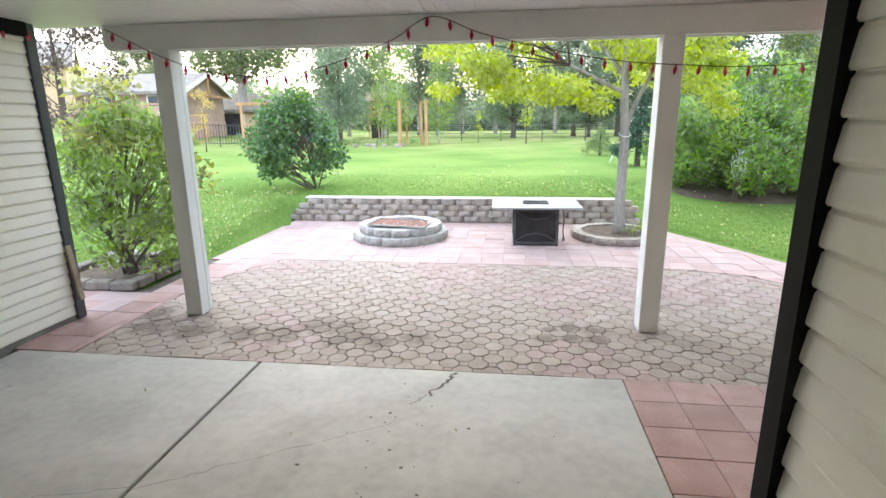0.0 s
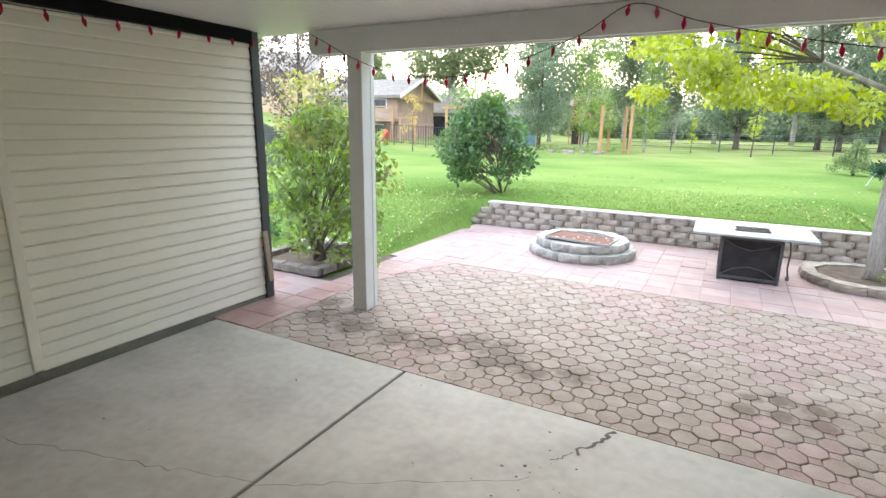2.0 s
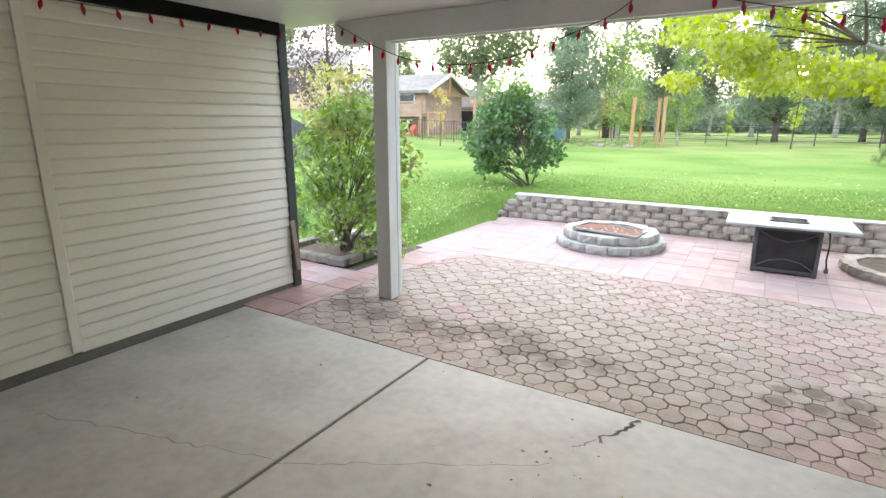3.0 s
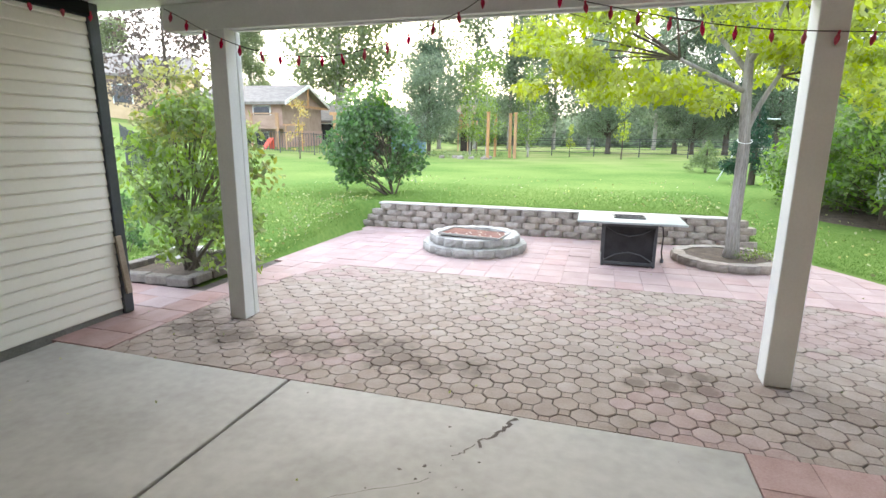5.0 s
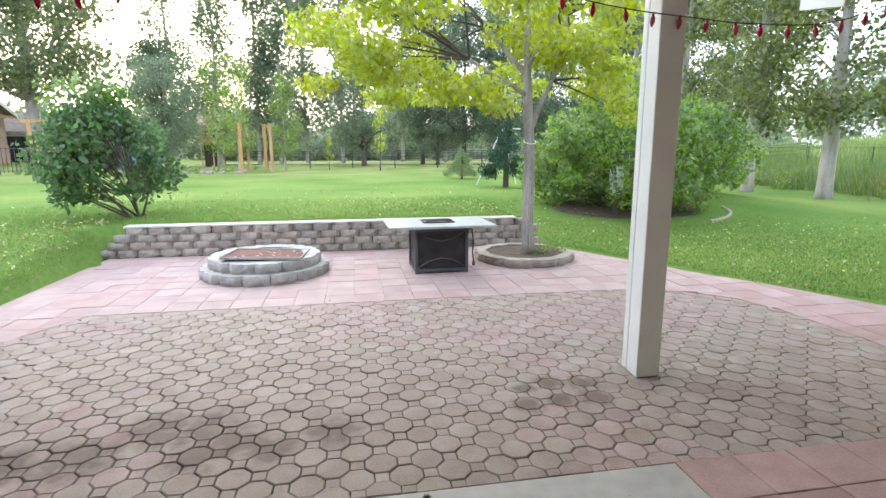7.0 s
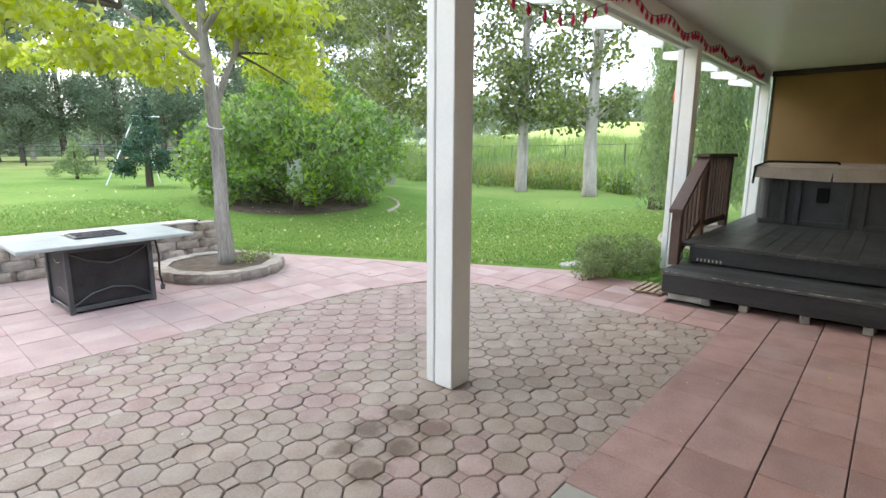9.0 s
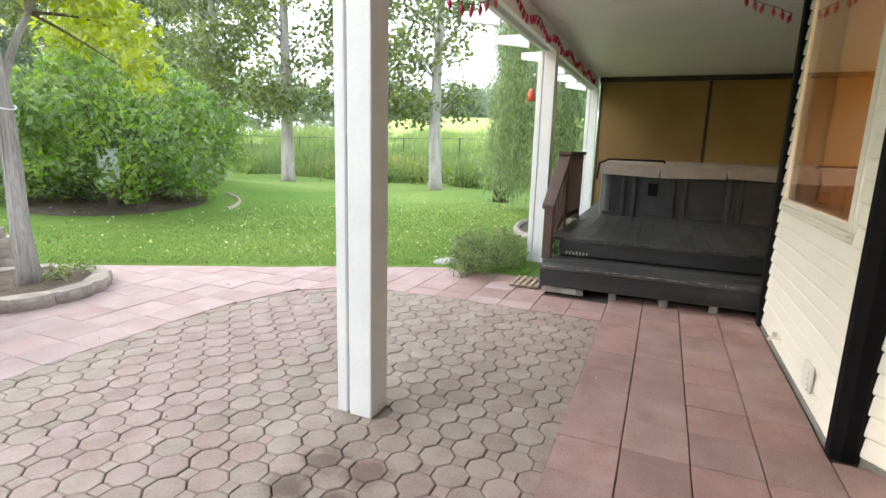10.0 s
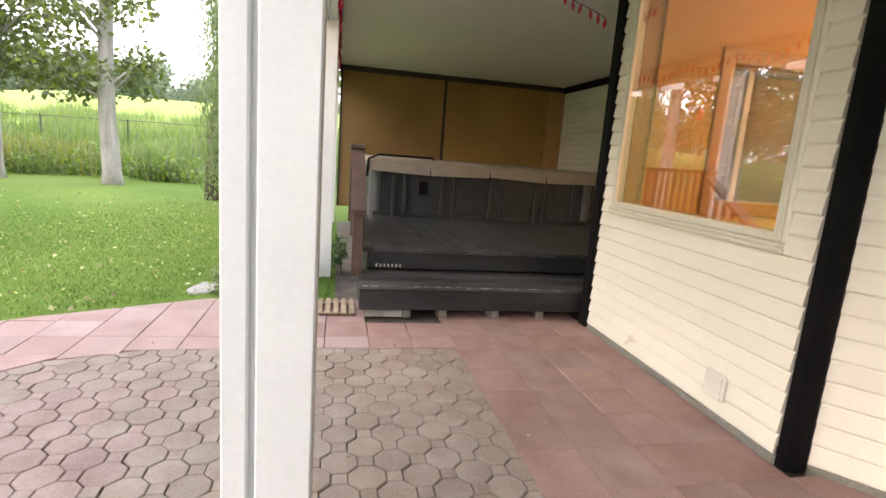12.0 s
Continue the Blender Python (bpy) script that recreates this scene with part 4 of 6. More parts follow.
def build_deck():
    deck = thing("deck", pose(0, 0, 0), "black painted timber deck with two broad steps", "deck")
    Y0, Y1 = 1.95, 4.17
    def boards(x0, x1, z, y0, y1, n):
        w = (x1 - x0) / n
        me = Shape().box(0.002, 0, -0.035, w - 0.002, y1 - y0, 0, 0.004).mesh("board", DECK)
        for i in range(n):
            part("board", me, None, deck, m=pose(x0 + i * w, y0, z))
    part("riser", Shape().box(3.95, Y0, 0.075, 3.99, Y1, 0.245, 0.006), RISER, deck, "scuffed black step front")
    part("riser", Shape().box(4.46, Y0 - 0.02, 0.30, 4.50, Y1 - 0.08, 0.45, 0.006), RISER, deck)
    part("skirt", Shape().box(3.99, Y1 - 0.04, 0.06, 4.5, Y1, 0.245, 0.006), DECK, deck)
    part("skirt", Shape().box(4.5, Y1 - 0.12, 0.1, 9.3, Y1 - 0.08, 0.45, 0.006), DECK, deck)
    boards(3.935, 4.52, 0.28, Y0, Y1 + 0.01, 4)
    w = 0.14
    me = Shape().box(0, 0.001, -0.035, 4.85, w - 0.001, 0, 0.002).mesh("board", DECK)
    y = 0.4
    while y < Y1 - 0.1:
        part("board", me, None, deck, m=pose(4.44, y, 0.485))
        y += w
    bk = Shape().box(0, 0, 0, 0.14, 0.07, 0.075, 0.006).mesh("foot_block", FOOTING)
    for yy in (2.6, 3.0, 3.45, 3.75):
        part("foot_block", bk, None, deck, m=pose(3.99, yy, 0.0, 0, 0, 8 * math.sin(yy * 9)))
    part("foot_block", Shape().box(4.0, 3.8, 0, 4.1, 4.12, 0.07, 0.006), RINGB, deck, "grey concrete foot block")
    # solid dark filler that stands for the shade below the boards
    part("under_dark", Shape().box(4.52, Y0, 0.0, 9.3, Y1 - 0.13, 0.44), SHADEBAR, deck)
    # pale bars on the riser stand for light coming through its slots
    slot = Shape().box(-0.003, -0.008, 0.0, 0.003, 0.008, 0.03, 0.002).mesh("vent_slot", RINGB)
    for k in range(7):
        part("vent_slot", slot, None, deck, m=pose(4.457, 3.80 + 0.035 * k, 0.31))
    rs = random.Random(31)
    sc = Shape()
    for i in range(60):
        y, w2 = rs.uniform(Y0, Y1), rs.uniform(0.004, 0.03)
        if i % 2:
            z = 0.284 - rs.uniform(0.004, 0.012)
            sc.add([(3.9335, y - w2, z), (3.9335, y + w2, z + rs.uniform(-0.003, 0.003)), (3.9335, y + w2 * 0.6, z - 0.006), (3.9335, y - w2 * 0.7, z - 0.005)], [(0, 1, 2, 3)])
        else:
            x, z = rs.choice(((rs.uniform(3.95, 4.4), 0.2815), (rs.uniform(4.45, 4.9), 0.4865)))
            sc.add([(x, y - w2, z), (x + 0.006, y - w2 * 0.2, z), (x + 0.004, y + w2, z), (x - 0.003, y + w2 * 0.3, z)], [(0, 1, 2, 3)])
    part("scuff", sc, RINGB, deck, "pale scuffs in the black paint")["kind"] = "stuff"
    # railing on the garden side
    rail = thing("deck_railing", pose(0, 4.19, 0), "brown stained wooden railing with a sloping handrail", "railing")
    part("newel", Shape().box(4.28, -0.045, 0.27, 4.37, 0.045, 0.80, 0.006), RAILM, rail)
    part("newel", Shape().box(5.02, -0.045, 0.485, 5.11, 0.045, 1.32, 0.006), RAILM, rail)
    part("newel", Shape().box(6.05, -0.045, 0.485, 6.14, 0.045, 1.32, 0.006), RAILM, rail)
    part("cap", Shape().box(4.98, -0.07, 1.32, 6.2, 0.07, 1.36, 0.008), RAILM, rail)
    sl = Shape().add([(4.24, -0.06, 0.79), (5.05, -0.06, 1.30), (5.05, -0.06, 1.34), (4.24, -0.06, 0.83), (4.24, 0.06, 0.79), (5.05, 0.06, 1.30), (5.05, 0.06, 1.34), (4.24, 0.06, 0.83)], [(0, 1, 2, 3), (7, 6, 5, 4), (0, 4, 5, 1), (3, 2, 6, 7), (0, 3, 7, 4), (1, 5, 6, 2)])
    part("sloping_cap", sl, RAILM, rail)
    part("bottom_rail", Shape().box(5.11, -0.02, 0.56, 6.05, 0.02, 0.63, 0.004), RAILM, rail)
    sb = Shape().add([(4.37, -0.02, 0.33), (5.02, -0.02, 0.60), (5.02, -0.02, 0.67), (4.37, -0.02, 0.40), (4.37, 0.02, 0.33), (5.02, 0.02, 0.60), (5.02, 0.02, 0.67), (4.37, 0.02, 0.40)], [(0, 1, 2, 3), (7, 6, 5, 4), (0, 4, 5, 1), (3, 2, 6, 7), (0, 3, 7, 4), (1, 5, 6, 2)])
    part("bottom_rail", sb, RAILM, rail)
    bal = Shape().box(-0.017, -0.017, 0, 0.017, 0.017, 0.72, 0.003).mesh("baluster", RAILM)
    for i in range(7):
        part("baluster", bal, None, rail, m=pose(5.22 + 0.125 * i, 0, 0.6))
    bal2 = Shape().box(-0.017, -0.017, 0, 0.017, 0.017, 0.52, 0.003).mesh("baluster", RAILM)
    for i in range(5):
        u = (i + 0.6) / 5
        part("baluster", bal2, None, rail, m=pose(4.37 + 0.65 * u, 0, 0.37 + 0.27 * u))
    # slatted mat beside the step
    mat_t = thing("slatted_mat", pose(4.20, 4.345, 0.0, 0, 0, 90), "weathered wooden slatted mat beside the step", "mat")
    sm = Shape().box(-0.02, -0.2, 0.018, 0.02, 0.2, 0.034, 0.004).mesh("slat", RAWWOOD)
    for i in range(5):
        part("slat", sm, None, mat_t, m=pose(-0.128 + 0.064 * i, 0, 0))
    part("bearer", Shape().box(-0.15, -0.16, 0.002, 0.15, -0.12, 0.018, 0.003), RAWWOOD, mat_t)
    part("bearer", Shape().box(-0.15, 0.12, 0.002, 0.15, 0.16, 0.018, 0.003), RAWWOOD, mat_t)


def build_hot_tub():
    tub = thing("hot_tub", pose(6.7, 0.85, 0.487), "dark grey hot tub with a brown vinyl cover", "hot tub")
    Wd, D, Hh = 3.12, 2.2, 0.60
    part("cabinet", Shape().box(0.02, 0.02, 0, D - 0.02, Wd - 0.02, Hh, 0.02), TUB, tub)
    cn = Shape().prism([(0.1 * math.cos(i * 0.3927) , 0.1 * math.sin(i * 0.3927)) for i in range(16)], 0, Hh).mesh("corner", TUBSHELL)
    for x, y in ((0.1, 0.1), (0.1, Wd - 0.1), (D - 0.1, 0.1), (D - 0.1, Wd - 0.1)):
        part("corner", cn, None, tub, "grey rounded corner panel", m=pose(x, y, 0.001))
    st = Shape().box(-0.03, -0.028, 0.0, 0.02, 0.028, Hh - 0.02, 0.008).mesh("panel_stile", TUB)
    for y in (0.30, 0.72, 0.86, 1.36, 1.50, 2.02, 2.16, 2.66, 2.80):
        part("panel_stile", st, None, tub, m=pose(0.015, y, 0))
    part("base_rail", Shape().box(0.0, 0.05, 0.0, 0.03, Wd - 0.05, 0.06, 0.005), TUB, tub)
    part("control_plate", Shape().box(-0.004, 2.36, 0.30, 0.03, 2.48, 0.47, 0.006), BLACK, tub)
    part("lip", Shape().box(-0.02, -0.02, Hh, D + 0.02, Wd + 0.02, Hh + 0.05, 0.02), TUBSHELL, tub)
    cover = part("cover", Shape().box(-0.05, -0.05, Hh + 0.05, D + 0.05, Wd + 0.05, Hh + 0.14, 0.03), VINYL, tub, "brown vinyl cover")
    # skirt flaps hang unevenly below the cover
    y = 0.0
    edges = [-0.05, 0.75, 1.55, 2.35, Wd + 0.05]
    for i in range(4):
        a, b = edges[i], edges[i + 1]
        d0, d1 = 0.13 + 0.02 * (i % 2), 0.12 + 0.03 * ((i + 1) % 2)
        z = Hh + 0.10
        part("flap", Shape().add([(-0.055, a, z), (-0.055, b, z), (-0.07, b - 0.012, z - d1), (-0.07, a + 0.012, z - d0), (-0.045, a, z), (-0.045, b, z), (-0.06, b - 0.012, z - d1), (-0.06, a + 0.012, z - d0)], [(0, 3, 2, 1), (4, 5, 6, 7), (0, 1, 5, 4), (3, 7, 6, 2), (0, 4, 7, 3), (1, 2, 6, 5)]), VINYL, cover)
    arm = Shape().tube([(-0.07, Wd + 0.04, 0.50), (-0.06, Wd + 0.03, Hh + 0.12), (-0.02, Wd - 0.1, Hh + 0.18), (0.0, Wd - 0.8, Hh + 0.175), (0.02, Wd - 0.82, Hh + 0.155)], 0.014, 8)
    part("cover_lifter", arm, BLACK, tub, "black bent tube cover lifter", smooth=True)


def build_shade():
    sh = thing("roll_screen", pose(9.3, 0, 0), "brown woven roll-down screen closing the porch end", "screen")
    part("screen", Shape().box(0.0, 2.58, 0.3, 0.008, 4.36, 2.60), SHADE, sh)
    part("screen", Shape().box(0.0, 0.62, 0.3, 0.008, 2.54, 2.60), SHADE, sh)
    part("roller", Shape().box(-0.04, 0.38, 2.60, 0.04, 4.40, 2.69, 0.015), SHADEBAR, sh)
    part("upright", Shape().box(-0.02, 2.535, 0.3, 0.02, 2.585, 2.60, 0.004), SHADEBAR, sh)
    part("upright", Shape().box(-0.03, 0.27, 0.3, 0.03, 0.62, 2.60, 0.004), INTWOOD, sh, "brown timber upright")
    part("upright", Shape().box(-0.02, 4.345, 0.3, 0.02, 4.38, 2.60, 0.004), SHADEBAR, sh)


def bulb_mesh():
    s = Shape()
    s.tube([(0, 0, 0.004), (0, 0, -0.02)], 0.0075, 7)
    s.tube([(0, 0, -0.018), (0, 0, -0.03), (0, 0, -0.046), (0, 0, -0.066), (0, 0, -0.08)], [0.008, 0.0145, 0.0155, 0.010, 0.002], 8)
    return s.mesh("bulb", BULB, True)


def light_string(name, path, spacing, label, bulbs):
    th = thing(name, None, label, "string lights", "red string lights round the patio")
    pts = [Vector(p) for p in path]
    # a soft curve through the given hooks
    fine = []
    for i in range(len(pts) - 1):
        p0, p1, p2, p3 = pts[max(i - 1, 0)], pts[i], pts[i + 1], pts[min(i + 2, len(pts) - 1)]
        for k in range(6):
            u = k / 6
            fine.append(0.5 * ((2 * p1) + (p2 - p0) * u + (2 * p0 - 5 * p1 + 4 * p2 - p3) * u * u + (3 * p1 - p0 - 3 * p2 + p3) * u ** 3))
    fine.append(pts[-1])
    part("wire", Shape().tube(fine, 0.0035, 5), WIRE, th)
    run, nxt, rng = 0.0, spacing * 0.5, random.Random(len(pts))
    for a, b in zip(fine, fine[1:]):
        l = (b - a).length
        while run + l > nxt:
            p = a + (b - a) * ((nxt - run) / l)
            part("bulb", bulbs, None, th, m=Matrix.Translation(p) @ pose(0, 0, 0, rng.uniform(-14, 14), rng.uniform(-14, 14), 0))
            nxt += spacing * rng.uniform(0.9, 1.1)
        run += l


def build_strings():
    bm = bulb_mesh()
    y = 4.385
    light_string("light_string", [(-3.58, 4.41, 2.66), (-3.40, y, 2.58), (-3.09, y, 2.43), (-2.71, y, 2.30), (-2.30, y, 2.24), (-1.93, y, 2.24), (-1.52, y, 2.32), (-1.15, y, 2.44), (-0.96, y, 2.51), (-0.66, 4.41, 2.67),
                                  (-0.27, y, 2.53), (0.12, y, 2.43), (0.53, y, 2.34), (0.93, y, 2.28), (1.34, y, 2.25), (1.74, y, 2.23), (2.3, y, 2.26), (2.9, 4.40, 2.45)], 0.185, "string of red bulbs swagged under the white beam", bm)
    pts, x = [], 2.9
    i = 0
    while x < 9.2:
        pts.append((x, 4.40, 2.62 if i % 2 else 2.54))
        x += 0.45
        i += 1
    light_string("light_string", pts, 0.12, "string of red bulbs bunched along the white beam", bm)
    light_string("light_string", [(-4.13, 0.2, 2.60), (-4.13, 1.2, 2.585), (-4.13, 2.2, 2.56), (-4.13, 3.2, 2.585), (-4.12, 4.2, 2.62)], 0.26, "string of red bulbs along the siding top", bm)
    light_string("light_string", [(4.06, 2.72, 2.64), (4.02, 2.60, 2.56), (3.97, 2.48, 2.50), (3.93, 2.38, 2.44)], 0.075, "string of red bulbs hung from the soffit to a black post", bm)
    light_string("light_string", [(1.95, 2.35, 2.66), (2.5, 2.36, 2.62), (3.2, 2.36, 2.60), (3.8, 2.36, 2.65)], 0.12, "string of red bulbs over the window", bm)


def build_wall_bits():
    v = thing("dryer_vent", pose(2.29, 2.302, 0.20), "square cream wall vent on the siding", "vent")
    part("frame", Shape().box(-0.075, 0, -0.075, 0.075, 0.018, 0.075, 0.006), PLASTIC, v)
    lm = Shape().add([(-0.06, 0.018, 0.0), (0.06, 0.018, 0.0), (0.06, 0.03, -0.03), (-0.06, 0.03, -0.03), (-0.06, 0.018, -0.03), (0.06, 0.018, -0.03)], [(0, 3, 2, 1), (3, 4, 5, 2), (0, 4, 3), (1, 2, 5)]).mesh("louvre", PLASTIC)
    for i in range(4):
        part("louvre", lm, None, v, m=pose(0, 0, 0.062 - 0.032 * i))
    tap = thing("hose_tap", pose(3.10, 2.30, 0.14), "small brass-coloured tap on the wall", "tap")
    part("pipe", Shape().tube([(0, -0.02, 0), (0, 0.05, 0), (0, 0.07, -0.02)], 0.011, 8), ALMOND, tap)
    part("handle", Shape().tube([(0, 0.03, 0.01), (0, 0.03, 0.04)], 0.018, 8), ALMOND, tap)


build_retaining_wall()
build_fire_pit()
build_fire_table()
build_planters()
build_deck()
build_hot_tub()
build_shade()
build_strings()
build_wall_bits()


# ---- plants and distance ----
def leaves(name, pts, size, material, seed, elong=1.7, hang=0.0, spread=0.35):
    """A crown of folded rhombic leaves, one at each point."""
    rg = np.random.default_rng(seed)
    pts = np.asarray(pts, float)
    n = len(pts)
    d = rg.normal(size=(n, 3))
    d[:, 2] -= hang
    d /= np.linalg.norm(d, axis=1)[:, None]
    o = np.cross(d, rg.normal(size=(n, 3)))
    o /= np.linalg.norm(o, axis=1)[:, None]
    u = np.cross(d, o)
    L = size * rg.uniform(0.6, 1.3, (n, 1))
    w = L / elong * 0.5
    tip = pts + d * L
    mid = pts + d * L * 0.45
    v = np.stack([pts, mid + o * w + u * w * spread, tip, mid - o * w + u * w * spread], 1).reshape(-1, 3)
    me = bpy.data.meshes.new(name)
    me.vertices.add(4 * n)
    me.vertices.foreach_set("co", v.ravel())
    me.loops.add(4 * n)
    me.loops.foreach_set("vertex_index", np.arange(4 * n, dtype=np.int32))
    me.polygons.add(n)
    me.polygons.foreach_set("loop_start", np.arange(0, 4 * n, 4, dtype=np.int32))
    me.polygons.foreach_set("loop_total", np.full(n, 4, dtype=np.int32))
    me.materials.append(material)
    me.update(calc_edges=True)
    return me


def blades(name, pts, height, material, seed, width=0.004, lean=0.35):
    rg = np.random.default_rng(seed)
    pts = np.asarray(pts, float)
    n = len(pts)
    a = rg.uniform(0, 6.283, n)
    side = np.stack([np.cos(a), np.sin(a), 0 * a], 1) * width * rg.uniform(0.7, 1.4, (n, 1))
    h = height * rg.uniform(0.5, 1.3, (n, 1))
    tip = pts + np.concatenate([rg.normal(0, lean, (n, 2)) * h, h], 1)
    v = np.stack([pts - side, pts + side, tip], 1).reshape(-1, 3)
    me = bpy.data.meshes.new(name)
    me.vertices.add(3 * n)
    me.vertices.foreach_set("co", v.ravel())
    me.loops.add(3 * n)
    me.loops.foreach_set("vertex_index", np.arange(3 * n, dtype=np.int32))
    me.polygons.add(n)
    me.polygons.foreach_set("loop_start", np.arange(0, 3 * n, 3, dtype=np.int32))
    me.polygons.foreach_set("loop_total", np.full(n, 3, dtype=np.int32))
    me.materials.append(material)
    me.update(calc_edges=True)
    return me


def clump_points(clumps, per, rg, squash=0.75):
    """Leaf places round clump centres (x, y, z, radius)."""
    out = []
    for x, y, z, r in clumps:
        k = max(3, int(per * r * r))
        p = rg.normal(size=(k, 3))
        p /= np.linalg.norm(p, axis=1)[:, None]
        p *= (rg.uniform(0, 1, (k, 1)) ** 0.45) * r
        p[:, 2] *= squash
        out.append(p + (x, y, z))
    return np.concatenate(out)


def limb(s, a, b, r0, r1, bow, rg, sides=6):
    a, b = Vector(a), Vector(b)
    mid = (a + b) / 2 + Vector((rg.uniform(-bow, bow), rg.uniform(-bow, bow), bow * 0.5))
    pts = [a.lerp(mid, t).lerp(mid.lerp(b, t), t) for t in (0, 0.25, 0.5, 0.75, 1)]
    s.tube(pts, [r0 + (r1 - r0) * t for t in (0, 0.25, 0.5, 0.75, 1)], sides)


def locust():
    t = thing("locust_tree", pose(1.74, 8.30, 0.07), "yellow-green leaved locust tree with a grey furrowed trunk", "tree")
    rg = np.random.default_rng(11)
    s = Shape()
    tr = [(0, 0, -0.05), (0.01, 0, 0.15), (-0.01, 0.0, 0.5), (0.0, 0.01, 1.0), (0.0, 0.02, 1.5), (-0.04, 0.02, 2.0), (-0.06, 0.03, 2.5), (-0.05, 0.05, 3.2)]
    s.tube(tr, [0.115, 0.085, 0.072, 0.067, 0.064, 0.056, 0.045, 0.025], 14)
    # furrows: ribs that run up the trunk
    for i in range(14):
        a = 6.283 * i / 14
        s.tube([(x + math.cos(a + z * 0.25) * r * 0.97, y + math.sin(a + z * 0.25) * r * 0.97, z) for (x, y, z), r in zip(tr, (0.112, 0.083, 0.071, 0.066, 0.063, 0.055, 0.044, 0.025))], 0.010, 5)
    part("trunk", s, BARK, t, smooth=True)
    ends = []
    br = Shape()
    mains = [((-0.01, 0.02, 1.62), (0.30, 0.05, 2.35), 0.042), ((0.30, 0.05, 2.35), (0.5, 0.1, 3.2), 0.03), ((-0.05, 0.02, 2.15), (-0.9, -0.2, 2.55), 0.035), ((-0.06, 0.03, 2.4), (-0.5, 0.5, 3.1), 0.04), ((-0.06, 0.03, 2.5), (0.1, -0.6, 3.1), 0.035), ((-0.05, 0.05, 3.1), (-0.1, 0.1, 3.9), 0.03)]
    for a, b, r in mains:
        lb = Shape()
        limb(lb, a, b, r, r * 0.6, 0.06, rg, 8)
        part("limb", lb, BARK, t, smooth=True)
    base = [Vector(b) for _, b, _ in mains]
    clumps = []
    for i in range(74):
        ang = rg.uniform(0, 6.283)
        rad = 2.4 * math.sqrt(rg.uniform(0.03, 1))
        x, y = rad * math.cos(ang) - 0.55, rad * math.sin(ang) * 0.9
        z = 2.15 + 0.55 * rg.uniform(0, 1) + (2.3 - rad * 0.35) * rg.uniform(0, 1) ** 1.2
        if y < -1.2 and z < 2.6:
            z += 0.5
        clumps.append((x, y, z, rg.uniform(0.28, 0.52)))
    for x, y, z, r in ((-2.6, -0.3, 2.75, 0.35), (-2.9, 0.1, 2.85, 0.28), (-2.1, -0.2, 2.6, 0.4), (-1.5, -0.4, 2.35, 0.45), (-0.9, -0.5, 2.2, 0.42), (-0.5, -0.3, 2.0, 0.32), (0.9, -0.3, 2.3, 0.35), (1.3, 0, 2.1, 0.3), (1.5, 0.2, 1.9, 0.25), (-1.2, -0.3, 2.1, 0.3)):
        clumps.append((x, y, z, r))
    for x, y, z, r in clumps:
        c = Vector((x, y, z))
        b = min(base, key=lambda p: (p - c).length)
        if rg.uniform() < 0.45:
            limb(br, b, b.lerp(c, 0.85), 0.017, 0.004, 0.16, rg, 5)
    part("branchwork", br, BARK_DK, t)["kind"] = "stuff"
    pts = clump_points(clumps, 1650, rg, 0.42)
    part("crown", leaves("crown", pts, 0.105, L_LOCUST, 12, 2.0, 0.5), None, t)
    part("tie", Shape().tube([(0.0 + 0.085 * math.cos(i * 0.45), 0.02 + 0.085 * math.sin(i * 0.45), 1.55 + 0.035 * math.sin(i * 0.45)) for i in range(15)], 0.006, 5), WHITE, t, "pale cord tied round the trunk")


def shrub(name, x, y, z, label, clumps, stems, per, size, lm, bark, seed, tips=None, elong=1.7, stem=0.022, tip_mat=None, tip_name="yellow_foliage", tip_label="yellowing leaf tips", hang=0.4):
    t = thing(name, pose(x, y, z), label, "shrub")
    rg = np.random.default_rng(seed)
    s = Shape()
    for i in range(stems):
        a = 6.283 * i / stems + rg.uniform(-0.3, 0.3)
        c = clumps[int(rg.integers(len(clumps)))]
        st = Shape()
        limb(st, (0.07 * math.cos(a), 0.07 * math.sin(a), -0.03), (c[0], c[1], c[2]), stem, stem * 0.25, 0.12, rg, 6)
        part("stem", st, bark, t)
    for c in clumps:
        limb(s, (c[0] * 0.3, c[1] * 0.3, c[2] * 0.55), c[:3], stem * 0.4, stem * 0.15, 0.08, rg, 4)
    part("twigwork", s, bark, t)["kind"] = "stuff"
    part("crown", leaves("crown", clump_points(clumps, per, rg, 0.9), size, lm, seed + 1, elong, hang), None, t)
    if tips:
        part(tip_name, leaves(tip_name, clump_points(tips, per * 0.8, rg, 0.9), size * 0.9, tip_mat or L_TIP, seed + 2, elong, 0.2), None, t, tip_label)
    return t


def random_clumps(rg, n, rx, ry, z0, z1, r0, r1, waist=0.5, cx=0.0):
    out = []
    for i in range(n):
        u = rg.uniform(0, 1)
        env = math.sin(math.pi * min(1, max(0.0, u * 0.86 + 0.14))) ** waist
        a, q = rg.uniform(0, 6.283), math.sqrt(rg.uniform(0.15, 1))
        out.append((cx + rx * env * q * math.cos(a), ry * env * q * math.sin(a), z0 + (z1 - z0) * u, rg.uniform(r0, r1)))
    return out


